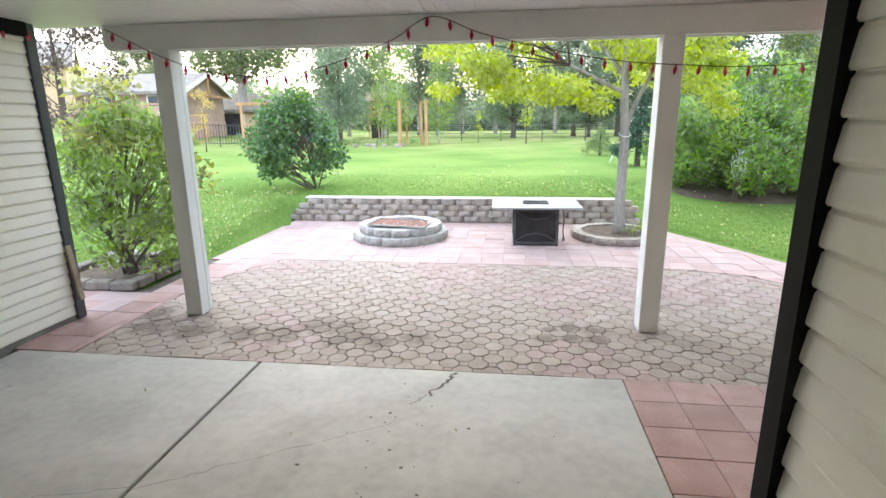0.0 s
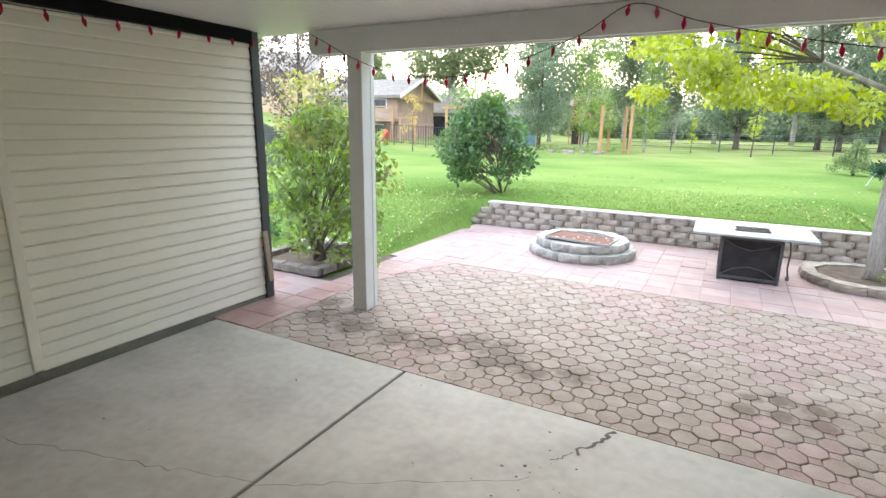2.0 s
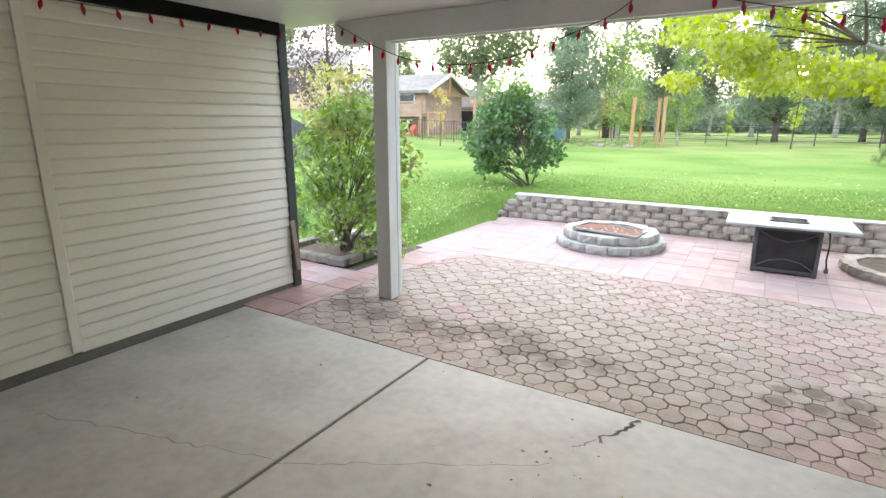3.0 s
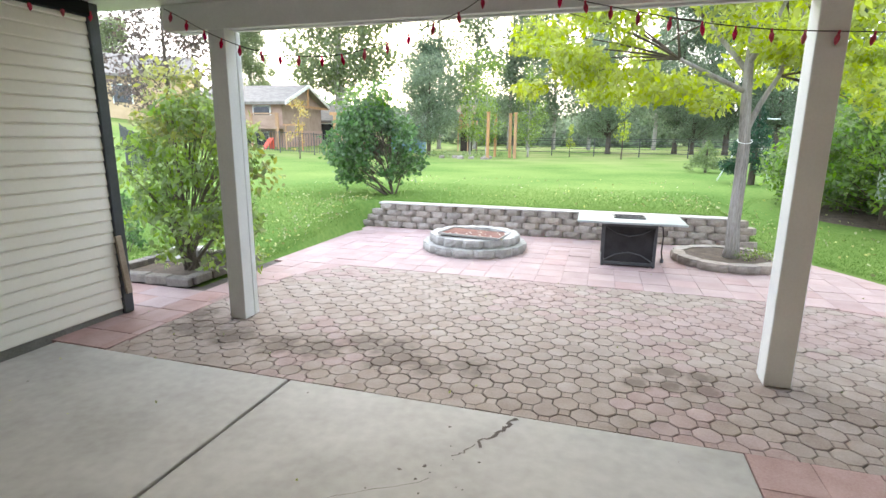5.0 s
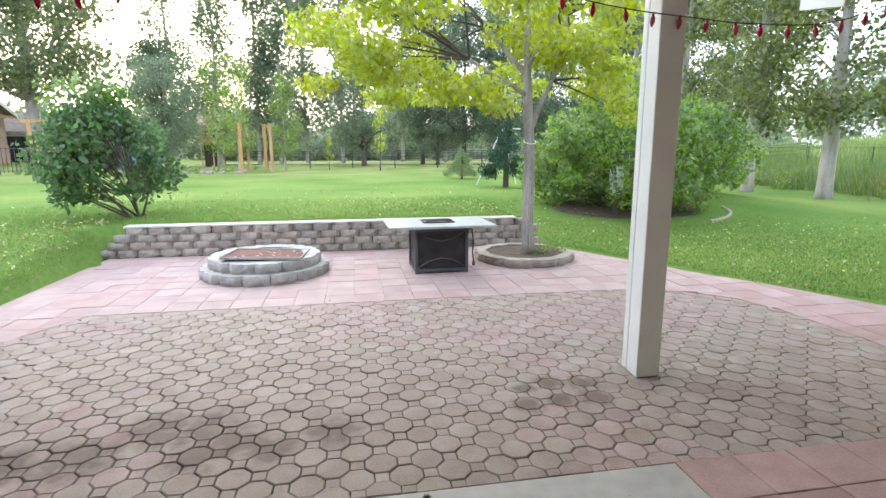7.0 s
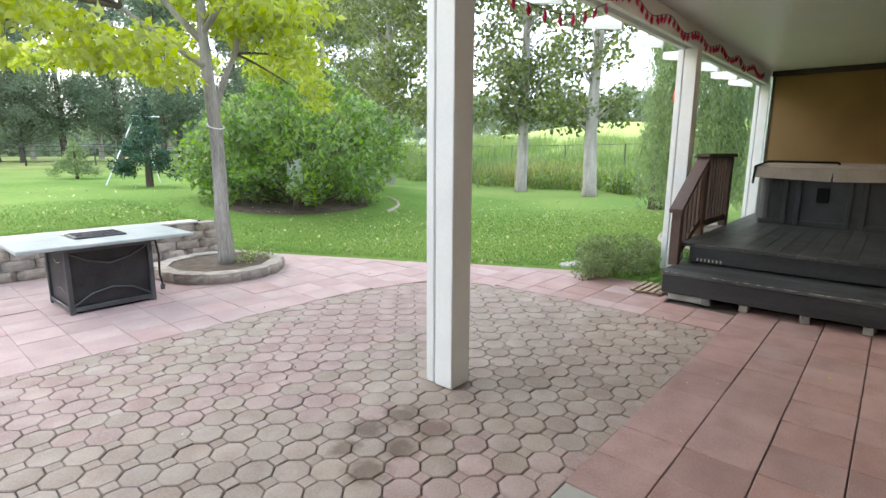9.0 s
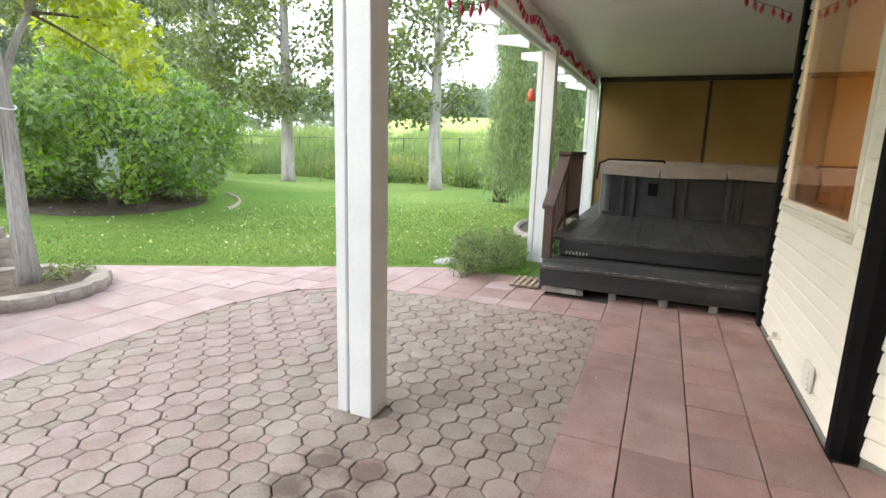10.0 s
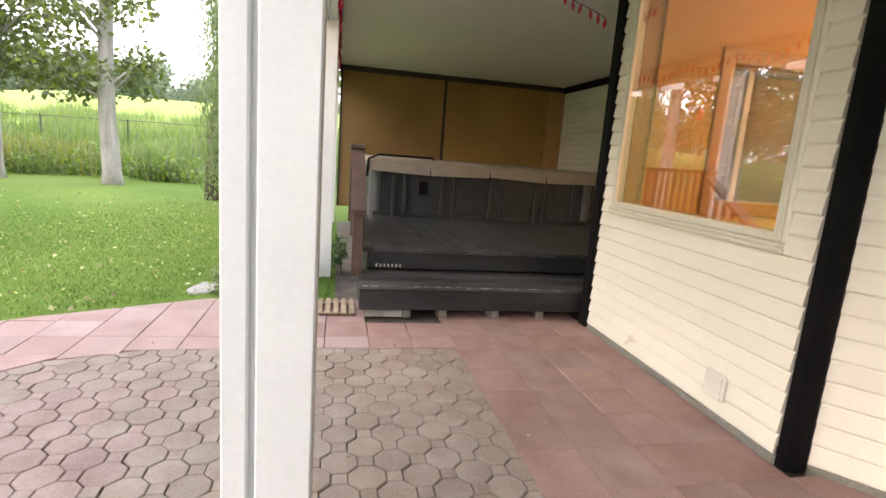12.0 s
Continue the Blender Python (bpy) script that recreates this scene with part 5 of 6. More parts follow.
def shrubs():
    rg = np.random.default_rng(21)
    c = random_clumps(rg, 105, 0.9, 0.6, 0.15, 1.95, 0.14, 0.26, 0.35, 0.2)
    tips = [(x * 0.8 - 0.05, y * 0.8, 1.45 + 0.85 * u, 0.18) for x, y, u in zip(rg.uniform(-0.5, 0.45, 34), rg.uniform(-0.4, 0.4, 34), rg.uniform(0, 1, 34))]
    tips += [(0.85, 0.0, 1.1, 0.2), (1.1, 0.1, 1.25, 0.18), (0.95, -0.1, 1.45, 0.18), (1.2, 0.0, 1.05, 0.16), (0.8, 0.2, 1.65, 0.18)]
    shrub("flowering_shrub", -4.72, 5.65, 0.05, "airy green shrub with yellowing tips in a block-edged bed", c, 9, 1250, 0.095, L_BUSH, BARK_DK, 22, tips, 2.1, hang=0.9)
    c = random_clumps(rg, 100, 0.98, 0.9, 0.42, 1.85, 0.17, 0.32, 0.5, -0.42) + [(-0.2, 0, 2.0, 0.28), (-0.4, 0.1, 2.15, 0.22), (-0.15, 0.05, 2.3, 0.16), (-1.35, 0, 0.75, 0.2), (0.6, 0, 0.7, 0.2), (0.5, -0.1, 0.55, 0.25), (0.15, -0.3, 0.5, 0.25), (-0.5, -0.3, 0.45, 0.26), (-1.0, -0.2, 0.5, 0.25), (-0.2, 0.3, 0.5, 0.25), (0.4, 0.3, 0.8, 0.3)]
    shrub("lilac_bush", -4.2, 10.75, 0.43, "dense dark green lilac bush on a short trunk", c, 8, 800, 0.11, L_LILAC, BARK_DK, 24, [(x - 0.3, y, 1.4 + 0.9 * u, 0.2) for x, y, u in zip(rg.uniform(-0.6, 0.5, 22), rg.uniform(-0.5, 0.3, 22), rg.uniform(0, 1, 22))], tip_mat=L_BIG, tip_name="fresh_foliage", tip_label="lighter green upper leaves")
    # outer sprays over a thin core, so that the outline breaks up
    core = random_clumps(rg, 40, 1.65, 1.15, 0.35, 1.9, 0.3, 0.55, 0.35)
    sprays, shoots = [], []
    for i in range(150):
        a, u = rg.uniform(0, 6.283), rg.uniform(0, 1) ** 0.8
        swell = 1 + 0.20 * math.sin(3 * a + 1.3) + 0.12 * math.sin(7 * a + 5 * u)
        w = math.sin(math.pi * (0.22 + 0.72 * u)) ** 0.45 * swell * rg.uniform(0.8, 1.08)
        sp = (0.12 + 2.2 * w * math.cos(a), 1.6 * w * math.sin(a), 0.34 + 2.2 * u * (1 + 0.18 * math.sin(2 * a)), rg.uniform(0.16, 0.42))
        (shoots if rg.uniform() < 0.17 else sprays).append(sp)
    c = core + sprays
    shrub("big_shrub", 5.35, 12.1, 0.12, "large spreading green shrub in an edged bed", c, 16, 1000, 0.125, L_BIG, BARK_DK, 26, shoots, 2.1, tip_mat=L_SHOOT, tip_name="fresh_foliage", tip_label="light green fresh shoots", hang=0.55)
    c = random_clumps(rg, 60, 1.4, 1.4, 0.6, 2.5, 0.3, 0.5, 0.3)
    shrub("big_shrub", 8.6, 14.6, 0.1, "green shrub with light lower branches on the lawn", c, 9, 420, 0.15, L_BIG, BARK_DK, 28)
    c = random_clumps(rg, 60, 0.8, 0.42, 0.04, 0.36, 0.08, 0.15, 0.3)
    shrub("sage_shrub", 4.75, 4.95, 0.0, "low grey-green shrub beside the deck step", c, 14, 9000, 0.042, L_SAGE, BARK_DK, 30, None, 2.6, 0.006)
    c = random_clumps(rg, 12, 0.13, 0.1, 0.1, 0.5, 0.05, 0.09, 0.4)
    shrub("garden_plant", 5.6, 4.36, 0.0, "small leafy plant against the deck", c, 6, 5000, 0.05, L_LILAC, BARK_DK, 31, None, 1.7, 0.007)
    c = random_clumps(rg, 22, 0.3, 0.3, 0.1, 0.75, 0.08, 0.16, 0.4)
    shrub("garden_plant", -6.4, 6.2, 0.0, "small green garden plant by the house corner", c, 7, 3500, 0.06, L_LILAC, BARK_DK, 33, None, 1.7, 0.007)
    c = random_clumps(rg, 9, 0.28, 0.2, 0.03, 0.14, 0.05, 0.09, 0.4)
    shrub("ground_cover", 1.98, 8.2, 0.075, "tuft of green ground cover inside the tree ring", c, 5, 9000, 0.03, L_BUSH, BARK_DK, 35, None, 1.7, 0.004)
    # bed round the large shrub
    bed = thing("bed_edging", pose(5.35, 12.1, 0.0), "curved pale concrete edging round a planting bed", "edging")
    ring = [(2.3 * math.cos(a), -1.62 * math.sin(a) , 0.03 + ground_z(5.35 + 2.3 * math.cos(a), 12.1 - 1.62 * math.sin(a)) - 0.02) for a in [0.1 + i * 0.1 for i in range(11)]]
    part("edging", Shape().tube(ring, 0.035, 6), BLOCK, bed)
    so = Shape()
    so.v = [(1.7 * math.cos(6.283 * i / 28), 1.05 * math.sin(6.283 * i / 28), ground_z(5.35 + 1.7 * math.cos(6.283 * i / 28), 12.1 + 1.05 * math.sin(6.283 * i / 28)) + 0.008) for i in range(28)] + [(0, 0, ground_z(5.35, 12.1) + 0.03)]
    so.f = [(i, (i + 1) % 28, 28) for i in range(28)]
    part("soil", so, SOIL, bed)
    bx = thing("storage_box", pose(4.76, 11.5, ground_z(4.76, 11.5), 0, 0, -28), "white box on a dark stand within the big shrub", "box")
    part("stand", Shape().box(-0.05, -0.05, 0.0, 0.05, 0.05, 0.44, 0.008), BARK_DK, bx, "dark wooden stand")
    part("body", Shape().box(-0.14, -0.11, 0.44, 0.14, 0.11, 0.98, 0.015), WHITE, bx)
    part("lid", Shape().box(-0.15, -0.12, 0.983, 0.15, 0.12, 1.02, 0.012), WHITE, bx)
    rr = random.Random(2)
    k = 11
    part_stone = Shape().prism([((0.24 * rr.uniform(0.85, 1.12)) * math.cos(6.283 * j / k), (0.13 * rr.uniform(0.8, 1.15)) * math.sin(6.283 * j / k)) for j in range(k)], 0, 0.05, None, 0.014)
    stone = part("flat_stone", part_stone, RINGB, None, m=pose(4.74, 5.46, -0.022, 0, 0, -20))
    tagged(stone, "flat grey stone lying in the grass by the paving", "stone")
    # curved bed beyond the deck
    bed2 = thing("bed_edging", pose(8.2, 4.65, 0.0), "curved pale concrete edging with a mulch bed by the porch", "edging")
    turn = [-0.15 + 3.44 * i / 24 for i in range(25)]
    part("edging", Shape().tube([(1.5 * math.cos(a), 0.8 * math.sin(a), 0.03) for a in turn], 0.06, 7), BLOCK, bed2)
    so = Shape()
    so.v = [(1.46 * math.cos(a), 0.76 * math.sin(a), 0.02) for a in turn] + [(0, 0, 0.06)]
    so.f = [(i, i + 1, 25) for i in range(24)]
    part("mulch", so, SOIL, bed2)


def big_tree(name, label, height, clear, rx, n, rc, leaf, lm, bark, trunk_r, seed, per=30, squash=0.8, top=0.15, limbs=True):
    """A tall tree at the origin: trunk, limbs and a crown from height clear up."""
    t = thing(name, None, label, "tree")
    rg = np.random.default_rng(seed)
    s = Shape()
    path = [(0.0, 0.0, -0.15), (0, 0, 0.3)]
    wob = Vector((0, 0, 0))
    k = 8
    for i in range(1, k + 1):
        wob += Vector((rg.uniform(-0.08, 0.08), rg.uniform(-0.08, 0.08), 0)) * height * 0.06
        path.append((wob.x, wob.y, 0.3 + (height - 0.8) * i / k))
    s.tube(path, [trunk_r * 1.3, trunk_r] + [trunk_r * (1 - 0.93 * i / k) for i in range(1, k + 1)], 9)
    clumps = []
    for i in range(n):
        u = rg.uniform(0, 1)
        z = clear + (height - clear) * u
        env = rx * ((1 - u) * (1 - top) + top) ** 0.6 * min(1, 0.55 + u * 3)
        a, q = rg.uniform(0, 6.283), math.sqrt(rg.uniform(0.02, 1))
        j = min(k, max(0, int((z - 0.3) / (height - 0.8) * k))) + 1
        bx, by = path[min(j, len(path) - 1)][0], path[min(j, len(path) - 1)][1]
        c = (bx + env * q * math.cos(a), by + env * q * math.sin(a), z, rc * rg.uniform(0.7, 1.3))
        clumps.append(c)
        if limbs and i % 2 == 0:
            limb(s, (bx, by, max(clear * 0.8, z - env * q * 0.9)), c[:3], trunk_r * 0.22 * (1.1 - u), 0.01, 0.1 * env, rg, 5)
    part("trunk", s, bark, t, smooth=True)
    part("crown", leaves("crown", clump_points(clumps, per, rg, squash), leaf, lm, seed + 1, 1.35, 0.3), None, t)
    return t


def at_ground(x, y, scale=1.0, turn=0.0, sink=0.0):
    return pose(x, y, ground_z(x, y) - sink, 0, 0, turn) @ Matrix.Diagonal((scale, scale, scale, 1))


def place_copies(src, spots):
    src.matrix_basis = at_ground(*spots[0])
    for sp in spots[1:]:
        c = copy_thing(src, at_ground(*sp))
        c.matrix_basis = at_ground(*sp)


def conifer(name, label, h, r, seed, lm=None):
    t = thing(name, None, label, "conifer")
    rg = np.random.default_rng(seed)
    part("trunk", Shape().tube([(0, 0, -0.1), (0, 0, h * 0.5), (0, 0, h)], [h * 0.045, h * 0.03, 0.005], 8), BARK_DK, t)
    cl = []
    for i in range(46):
        u = i / 46
        z = h * (0.17 + 0.83 * u)
        rad = r * (1 - u) * rg.uniform(0.6, 1.05)
        a = rg.uniform(0, 6.283)
        cl.append((rad * math.cos(a), rad * math.sin(a), z, r * 0.30 * (1.25 - u)))
    part("crown", leaves("crown", clump_points(cl, 1500 / (r * r), rg, 0.7), 0.07 * h ** 0.5, lm or L_DARK, seed + 1, 3.0, 0.3), None, t)
    return t


def willow():
    t = thing("willow_tree", pose(10.35, 5.75, 0.0), "weeping willow with long hanging green strands", "tree")
    rg = np.random.default_rng(61)
    s = Shape().tube([(1.5, 1.2, -0.1), (1.4, 1.1, 1.5), (1.0, 0.8, 3.2), (0.3, 0.3, 5.0)], [0.22, 0.17, 0.14, 0.07], 10)
    pts = []
    for i in range(360):
        a, q = rg.uniform(0, 6.283), math.sqrt(rg.uniform(0.05, 1))
        x, y = 1.25 * q * math.cos(a), 0.95 * q * math.sin(a)
        top = 5.6 - 0.9 * q + rg.uniform(-0.4, 0.4)
        low = 0.3 + 1.9 * rg.uniform(0, 1) ** 2 + (0.8 if q < 0.4 else 0)
        if i % 9 == 0:
            limb(s, (0.3, 0.35, 4.2), (x, y, top), 0.03, 0.006, 0.2, rg, 4)
        n = int((top - low) * 26)
        z = np.linspace(top, low, n)
        drift = np.cumsum(rg.normal(0, 0.012, (n, 2)), 0)
        p = np.stack([x + drift[:, 0] + rg.normal(0, 0.05, n), y + drift[:, 1] + rg.normal(0, 0.05, n), z], 1)
        pts.append(p)
    part("trunk", s, BARK_DK, t, smooth=True)
    part("foliage", leaves("foliage", np.concatenate(pts), 0.12, L_WILLOW, 62, 4.5, 2.2), None, t)


def far_trees():
    # pale-trunked poplars along the east lawn
    p1 = big_tree("poplar_tree", "tall poplar with a pale lower trunk at the lawn edge", 12.5, 2.3, 2.1, 120, 0.72, 0.165, L_POP, BARK_POP, 0.21, 71, 185)
    place_copies(p1, [(13.7, 18.4, 1.0, 10), (14.1, 12.3, 0.95, 140), (14.2, 23.5, 1.05, 70), (15.2, 3.2, 1.0, 210)])
    p2 = big_tree("poplar_tree", "tall poplar with a pale lower trunk at the lawn edge", 13.5, 2.6, 2.0, 115, 0.72, 0.165, L_POP, BARK_POP, 0.23, 75, 185)
    place_copies(p2, [(13.8, 15.3, 1.0, 0), (14.0, 9.75, 0.92, 250), (15.0, 29, 1.1, 40), (21, 27, 1.1, 300)])
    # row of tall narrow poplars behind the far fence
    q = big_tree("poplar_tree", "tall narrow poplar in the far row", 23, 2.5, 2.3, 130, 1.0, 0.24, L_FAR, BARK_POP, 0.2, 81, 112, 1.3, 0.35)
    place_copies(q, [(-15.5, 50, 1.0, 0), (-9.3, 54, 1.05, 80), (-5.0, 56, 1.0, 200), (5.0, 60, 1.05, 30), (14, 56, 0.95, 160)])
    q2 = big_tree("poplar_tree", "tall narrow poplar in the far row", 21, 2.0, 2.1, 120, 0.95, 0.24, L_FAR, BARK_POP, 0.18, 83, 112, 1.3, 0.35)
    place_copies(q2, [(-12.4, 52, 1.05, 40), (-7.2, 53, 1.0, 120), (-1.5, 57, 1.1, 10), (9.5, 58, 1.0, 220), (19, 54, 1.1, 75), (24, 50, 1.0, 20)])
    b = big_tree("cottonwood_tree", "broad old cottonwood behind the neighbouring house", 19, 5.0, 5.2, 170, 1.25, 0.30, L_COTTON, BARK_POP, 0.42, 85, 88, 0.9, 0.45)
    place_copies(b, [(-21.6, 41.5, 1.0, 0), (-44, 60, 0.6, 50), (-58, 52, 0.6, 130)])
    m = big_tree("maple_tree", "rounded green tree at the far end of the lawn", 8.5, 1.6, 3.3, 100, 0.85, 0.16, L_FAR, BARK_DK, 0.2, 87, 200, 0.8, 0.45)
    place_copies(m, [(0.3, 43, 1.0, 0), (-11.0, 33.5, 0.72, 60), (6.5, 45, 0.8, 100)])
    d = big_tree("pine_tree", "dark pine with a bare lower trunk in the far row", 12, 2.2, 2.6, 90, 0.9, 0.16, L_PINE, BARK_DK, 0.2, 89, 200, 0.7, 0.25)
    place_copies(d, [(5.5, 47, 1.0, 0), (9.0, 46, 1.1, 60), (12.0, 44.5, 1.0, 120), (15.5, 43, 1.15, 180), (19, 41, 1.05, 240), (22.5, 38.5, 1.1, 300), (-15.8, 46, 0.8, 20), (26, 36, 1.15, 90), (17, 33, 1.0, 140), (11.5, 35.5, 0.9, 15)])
    pu = big_tree("plum_tree", "purple-leaved plum tree by the side fence", 5.6, 1.5, 1.9, 70, 0.5, 0.10, L_PURPLE, BARK_DK, 0.13, 91, 330, 0.85, 0.4)
    place_copies(pu, [(-12.6, 13.6, 1.0, 0)])
    sp = big_tree("young_tree", "slender yellow-green young tree on the lawn", 3.6, 0.9, 0.55, 26, 0.22, 0.12, L_LOCUST, BARK_DK, 0.04, 93, 420, 1.0, 0.3, False)
    place_copies(sp, [(1.0, 32.5, 1.0, 0), (-2.0, 34, 0.55, 90)])
    go = big_tree("young_tree", "airy young tree with golden autumn leaves", 3.5, 0.6, 0.75, 24, 0.26, 0.11, L_AUTUMN, BARK_DK, 0.035, 96, 260, 1.0, 0.4, False)
    place_copies(go, [(-14.9, 24.3, 0.85, 60)])
    ya = big_tree("aspen_tree", "slender light green young aspen on the far lawn", 6.2, 1.2, 1.15, 46, 0.42, 0.13, L_BUSH, BARK_POP, 0.06, 94, 300, 1.0, 0.3)
    place_copies(ya, [(-6.6, 31.0, 1.0, 0), (-4.5, 33.5, 0.9, 90), (-8.6, 35.0, 1.1, 200)])
    c = conifer("spruce_tree", "small dark blue-green spruce on the lawn", 2.15, 0.72, 95)
    place_copies(c, [(3.85, 16.4, 1.0, 0)])
    c2 = conifer("dwarf_spruce", "small rounded blue-green juniper bush on the far lawn", 1.15, 0.62, 97, L_SAGE)
    place_copies(c2, [(3.55, 21.3, 1.0, 0)])
    willow()
    # far belt of woods
    rg = np.random.default_rng(99)
    cl = []
    for i in range(1300):
        a = radians(rg.uniform(-75, 112))
        d = rg.uniform(72, 110)
        h = 6 + 4.0 * noise.noise(Vector((a * 7, 0, 0)))
        low = 0.3
        if a > radians(42):
            d += 25
            low, h = 4.6, 12.5 + 8 * noise.noise(Vector((a * 9, 2, 0)))
        cl.append((d * math.sin(a), d * math.cos(a), rg.uniform(low, max(2, h)), rg.uniform(1.6, 3.0)))
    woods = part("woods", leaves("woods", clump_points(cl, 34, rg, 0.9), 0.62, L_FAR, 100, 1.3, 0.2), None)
    tagged(woods, "belt of far green trees along the horizon", "woods", "", "stuff")


def lawn_details():
    rg = np.random.default_rng(41)
    # grass blades near the paving
    cand = np.stack([rg.uniform(-9.5, 11.5, 560000), rg.uniform(4.4, 13.5, 560000)], 1)
    keep = []
    for x, y in cand:
        if inside(x, y, PATIO) or (-4.5 < x < 2.5 and 9.3 < y < 9.64) or (-5.5 < x < -4.2 and 4.9 < y < 6.2):
            continue
        if (x - 5.35) ** 2 / 2.5 ** 2 + (y - 12.1) ** 2 / 1.7 ** 2 < 1:
            continue
        if rg.uniform() < 1.15 - max(0, y - 7.5) * 0.17 - max(0, abs(x) - 5.5) * 0.2:
            keep.append((x, y, ground_z(x, y) - 0.005))
    tagged(part("grass", blades("grass", keep, 0.034, GRASS, 42, 0.0030, 0.6), None), "short green grass blades of the lawn", "grass", "", "stuff")
    pts = []
    while len(pts) < 1250:
        q = rg.uniform()
        if q < 0.42:
            x, y = rg.uniform(2.6, 9.5), rg.uniform(4.6, 11)
            if rg.uniform() > math.exp(-max(0, (x - 3.0) + (y - 7.5) * 0.45 - 0.9) / 2.4):
                continue
        elif q < 0.75:
            x, y = -4.2 - abs(rg.normal(0, 0.9)), rg.uniform(5.6, 10)
        elif q < 0.9:
            x, y = rg.uniform(-7, 4), rg.uniform(9.7, 16)
        else:
            x, y = rg.normal(2.2, 0.9), rg.normal(11.2, 0.7)
        if inside(x, y, PATIO) or (-4.4 < x < 2.4 and 9.3 < y < 9.6):
            continue
        pts.append((x, y, ground_z(x, y) + rg.uniform(0.028, 0.055)))
    extra = np.stack([rg.uniform(4.8, 11.5, 420), rg.uniform(4.9, 10.5, 420)], 1)
    pts += [(x, y, ground_z(x, y) + rg.uniform(0.035, 0.055)) for x, y in extra if not inside(x, y, PATIO) and (x < 6.4 or y > 5.6)]
    tagged(part("fallen_leaves", leaves("fallen_leaves", pts, 0.05, L_FALL, 43, 1.5, 0.0), None), "pale yellow fallen leaves scattered on the lawn", "leaves", "", "stuff")
    pts = [(rg.uniform(-4, 4.2), rg.uniform(2.4, 8.8), 0.004) for i in range(90)]
    pts = [p for p in pts if inside(p[0], p[1], PATIO) and p[1] > 2.4]
    tagged(part("leaf_litter", leaves("leaf_litter", pts, 0.022, L_FALL, 44, 1.5, 0.0, 0.1), None), "tiny pale leaf scraps on the paving", "leaves", "", "stuff")
    # tall meadow beyond the east poplars
    pts = []
    for i in range(110000):
        x, y = 15.0 + 26 * rg.uniform() ** 1.4, rg.uniform(-6, 40)
        k = noise.noise(Vector((x * 0.35, y * 0.35, 5)))
        if x < 15.6 + 1.2 * noise.noise(Vector((y * 0.6, 1, 2))) + 0.4 or k < -0.28:
            continue
        pts.append((x, y, ground_z(x, y) - 0.35 + 0.42 * (k + 0.4)))
    tagged(part("meadow", blades("meadow", pts, 0.85, MEADOW, 45, 0.016, 0.22), None), "tall yellow-green meadow grass beyond the lawn", "meadow", "", "stuff")
    cl = [(15.6 + 7 * rg.uniform() ** 1.5, rg.uniform(0, 32), 0.1 + 0.25 * rg.uniform(), rg.uniform(0.2, 0.62)) for i in range(190)]
    cl = [(x, y, z + ground_z(x, y), r) for x, y, z, r in cl]
    pale = [(16 + 9 * rg.uniform(), rg.uniform(-2, 34), 0.35 * rg.uniform(), rg.uniform(0.3, 0.75)) for i in range(90)]
    pale = [(x, y, z + ground_z(x, y), r) for x, y, z, r in pale]
    tagged(part("undergrowth", leaves("undergrowth", clump_points(pale, 380, rg, 0.8), 0.12, L_SAGE, 49, 2.6), None), "grey-green weeds standing in the meadow", "undergrowth", "", "stuff")
    tagged(part("undergrowth", leaves("undergrowth", clump_points(cl, 420, rg, 0.9), 0.14, L_BUSH, 47), None), "low green undergrowth along the meadow edge", "undergrowth", "", "stuff")
    pts = []
    for i in range(1000):
        x, y = 17.5 + rg.normal(0, 0.8), rg.normal(13.6, 1.3)
        pts.append((x, y, ground_z(x, y)))
    tagged(part("weeds", blades("weeds", pts, 0.85, L_TIP, 46, 0.03, 0.25), None), "rusty brown weeds in the meadow", "weeds", "", "stuff")


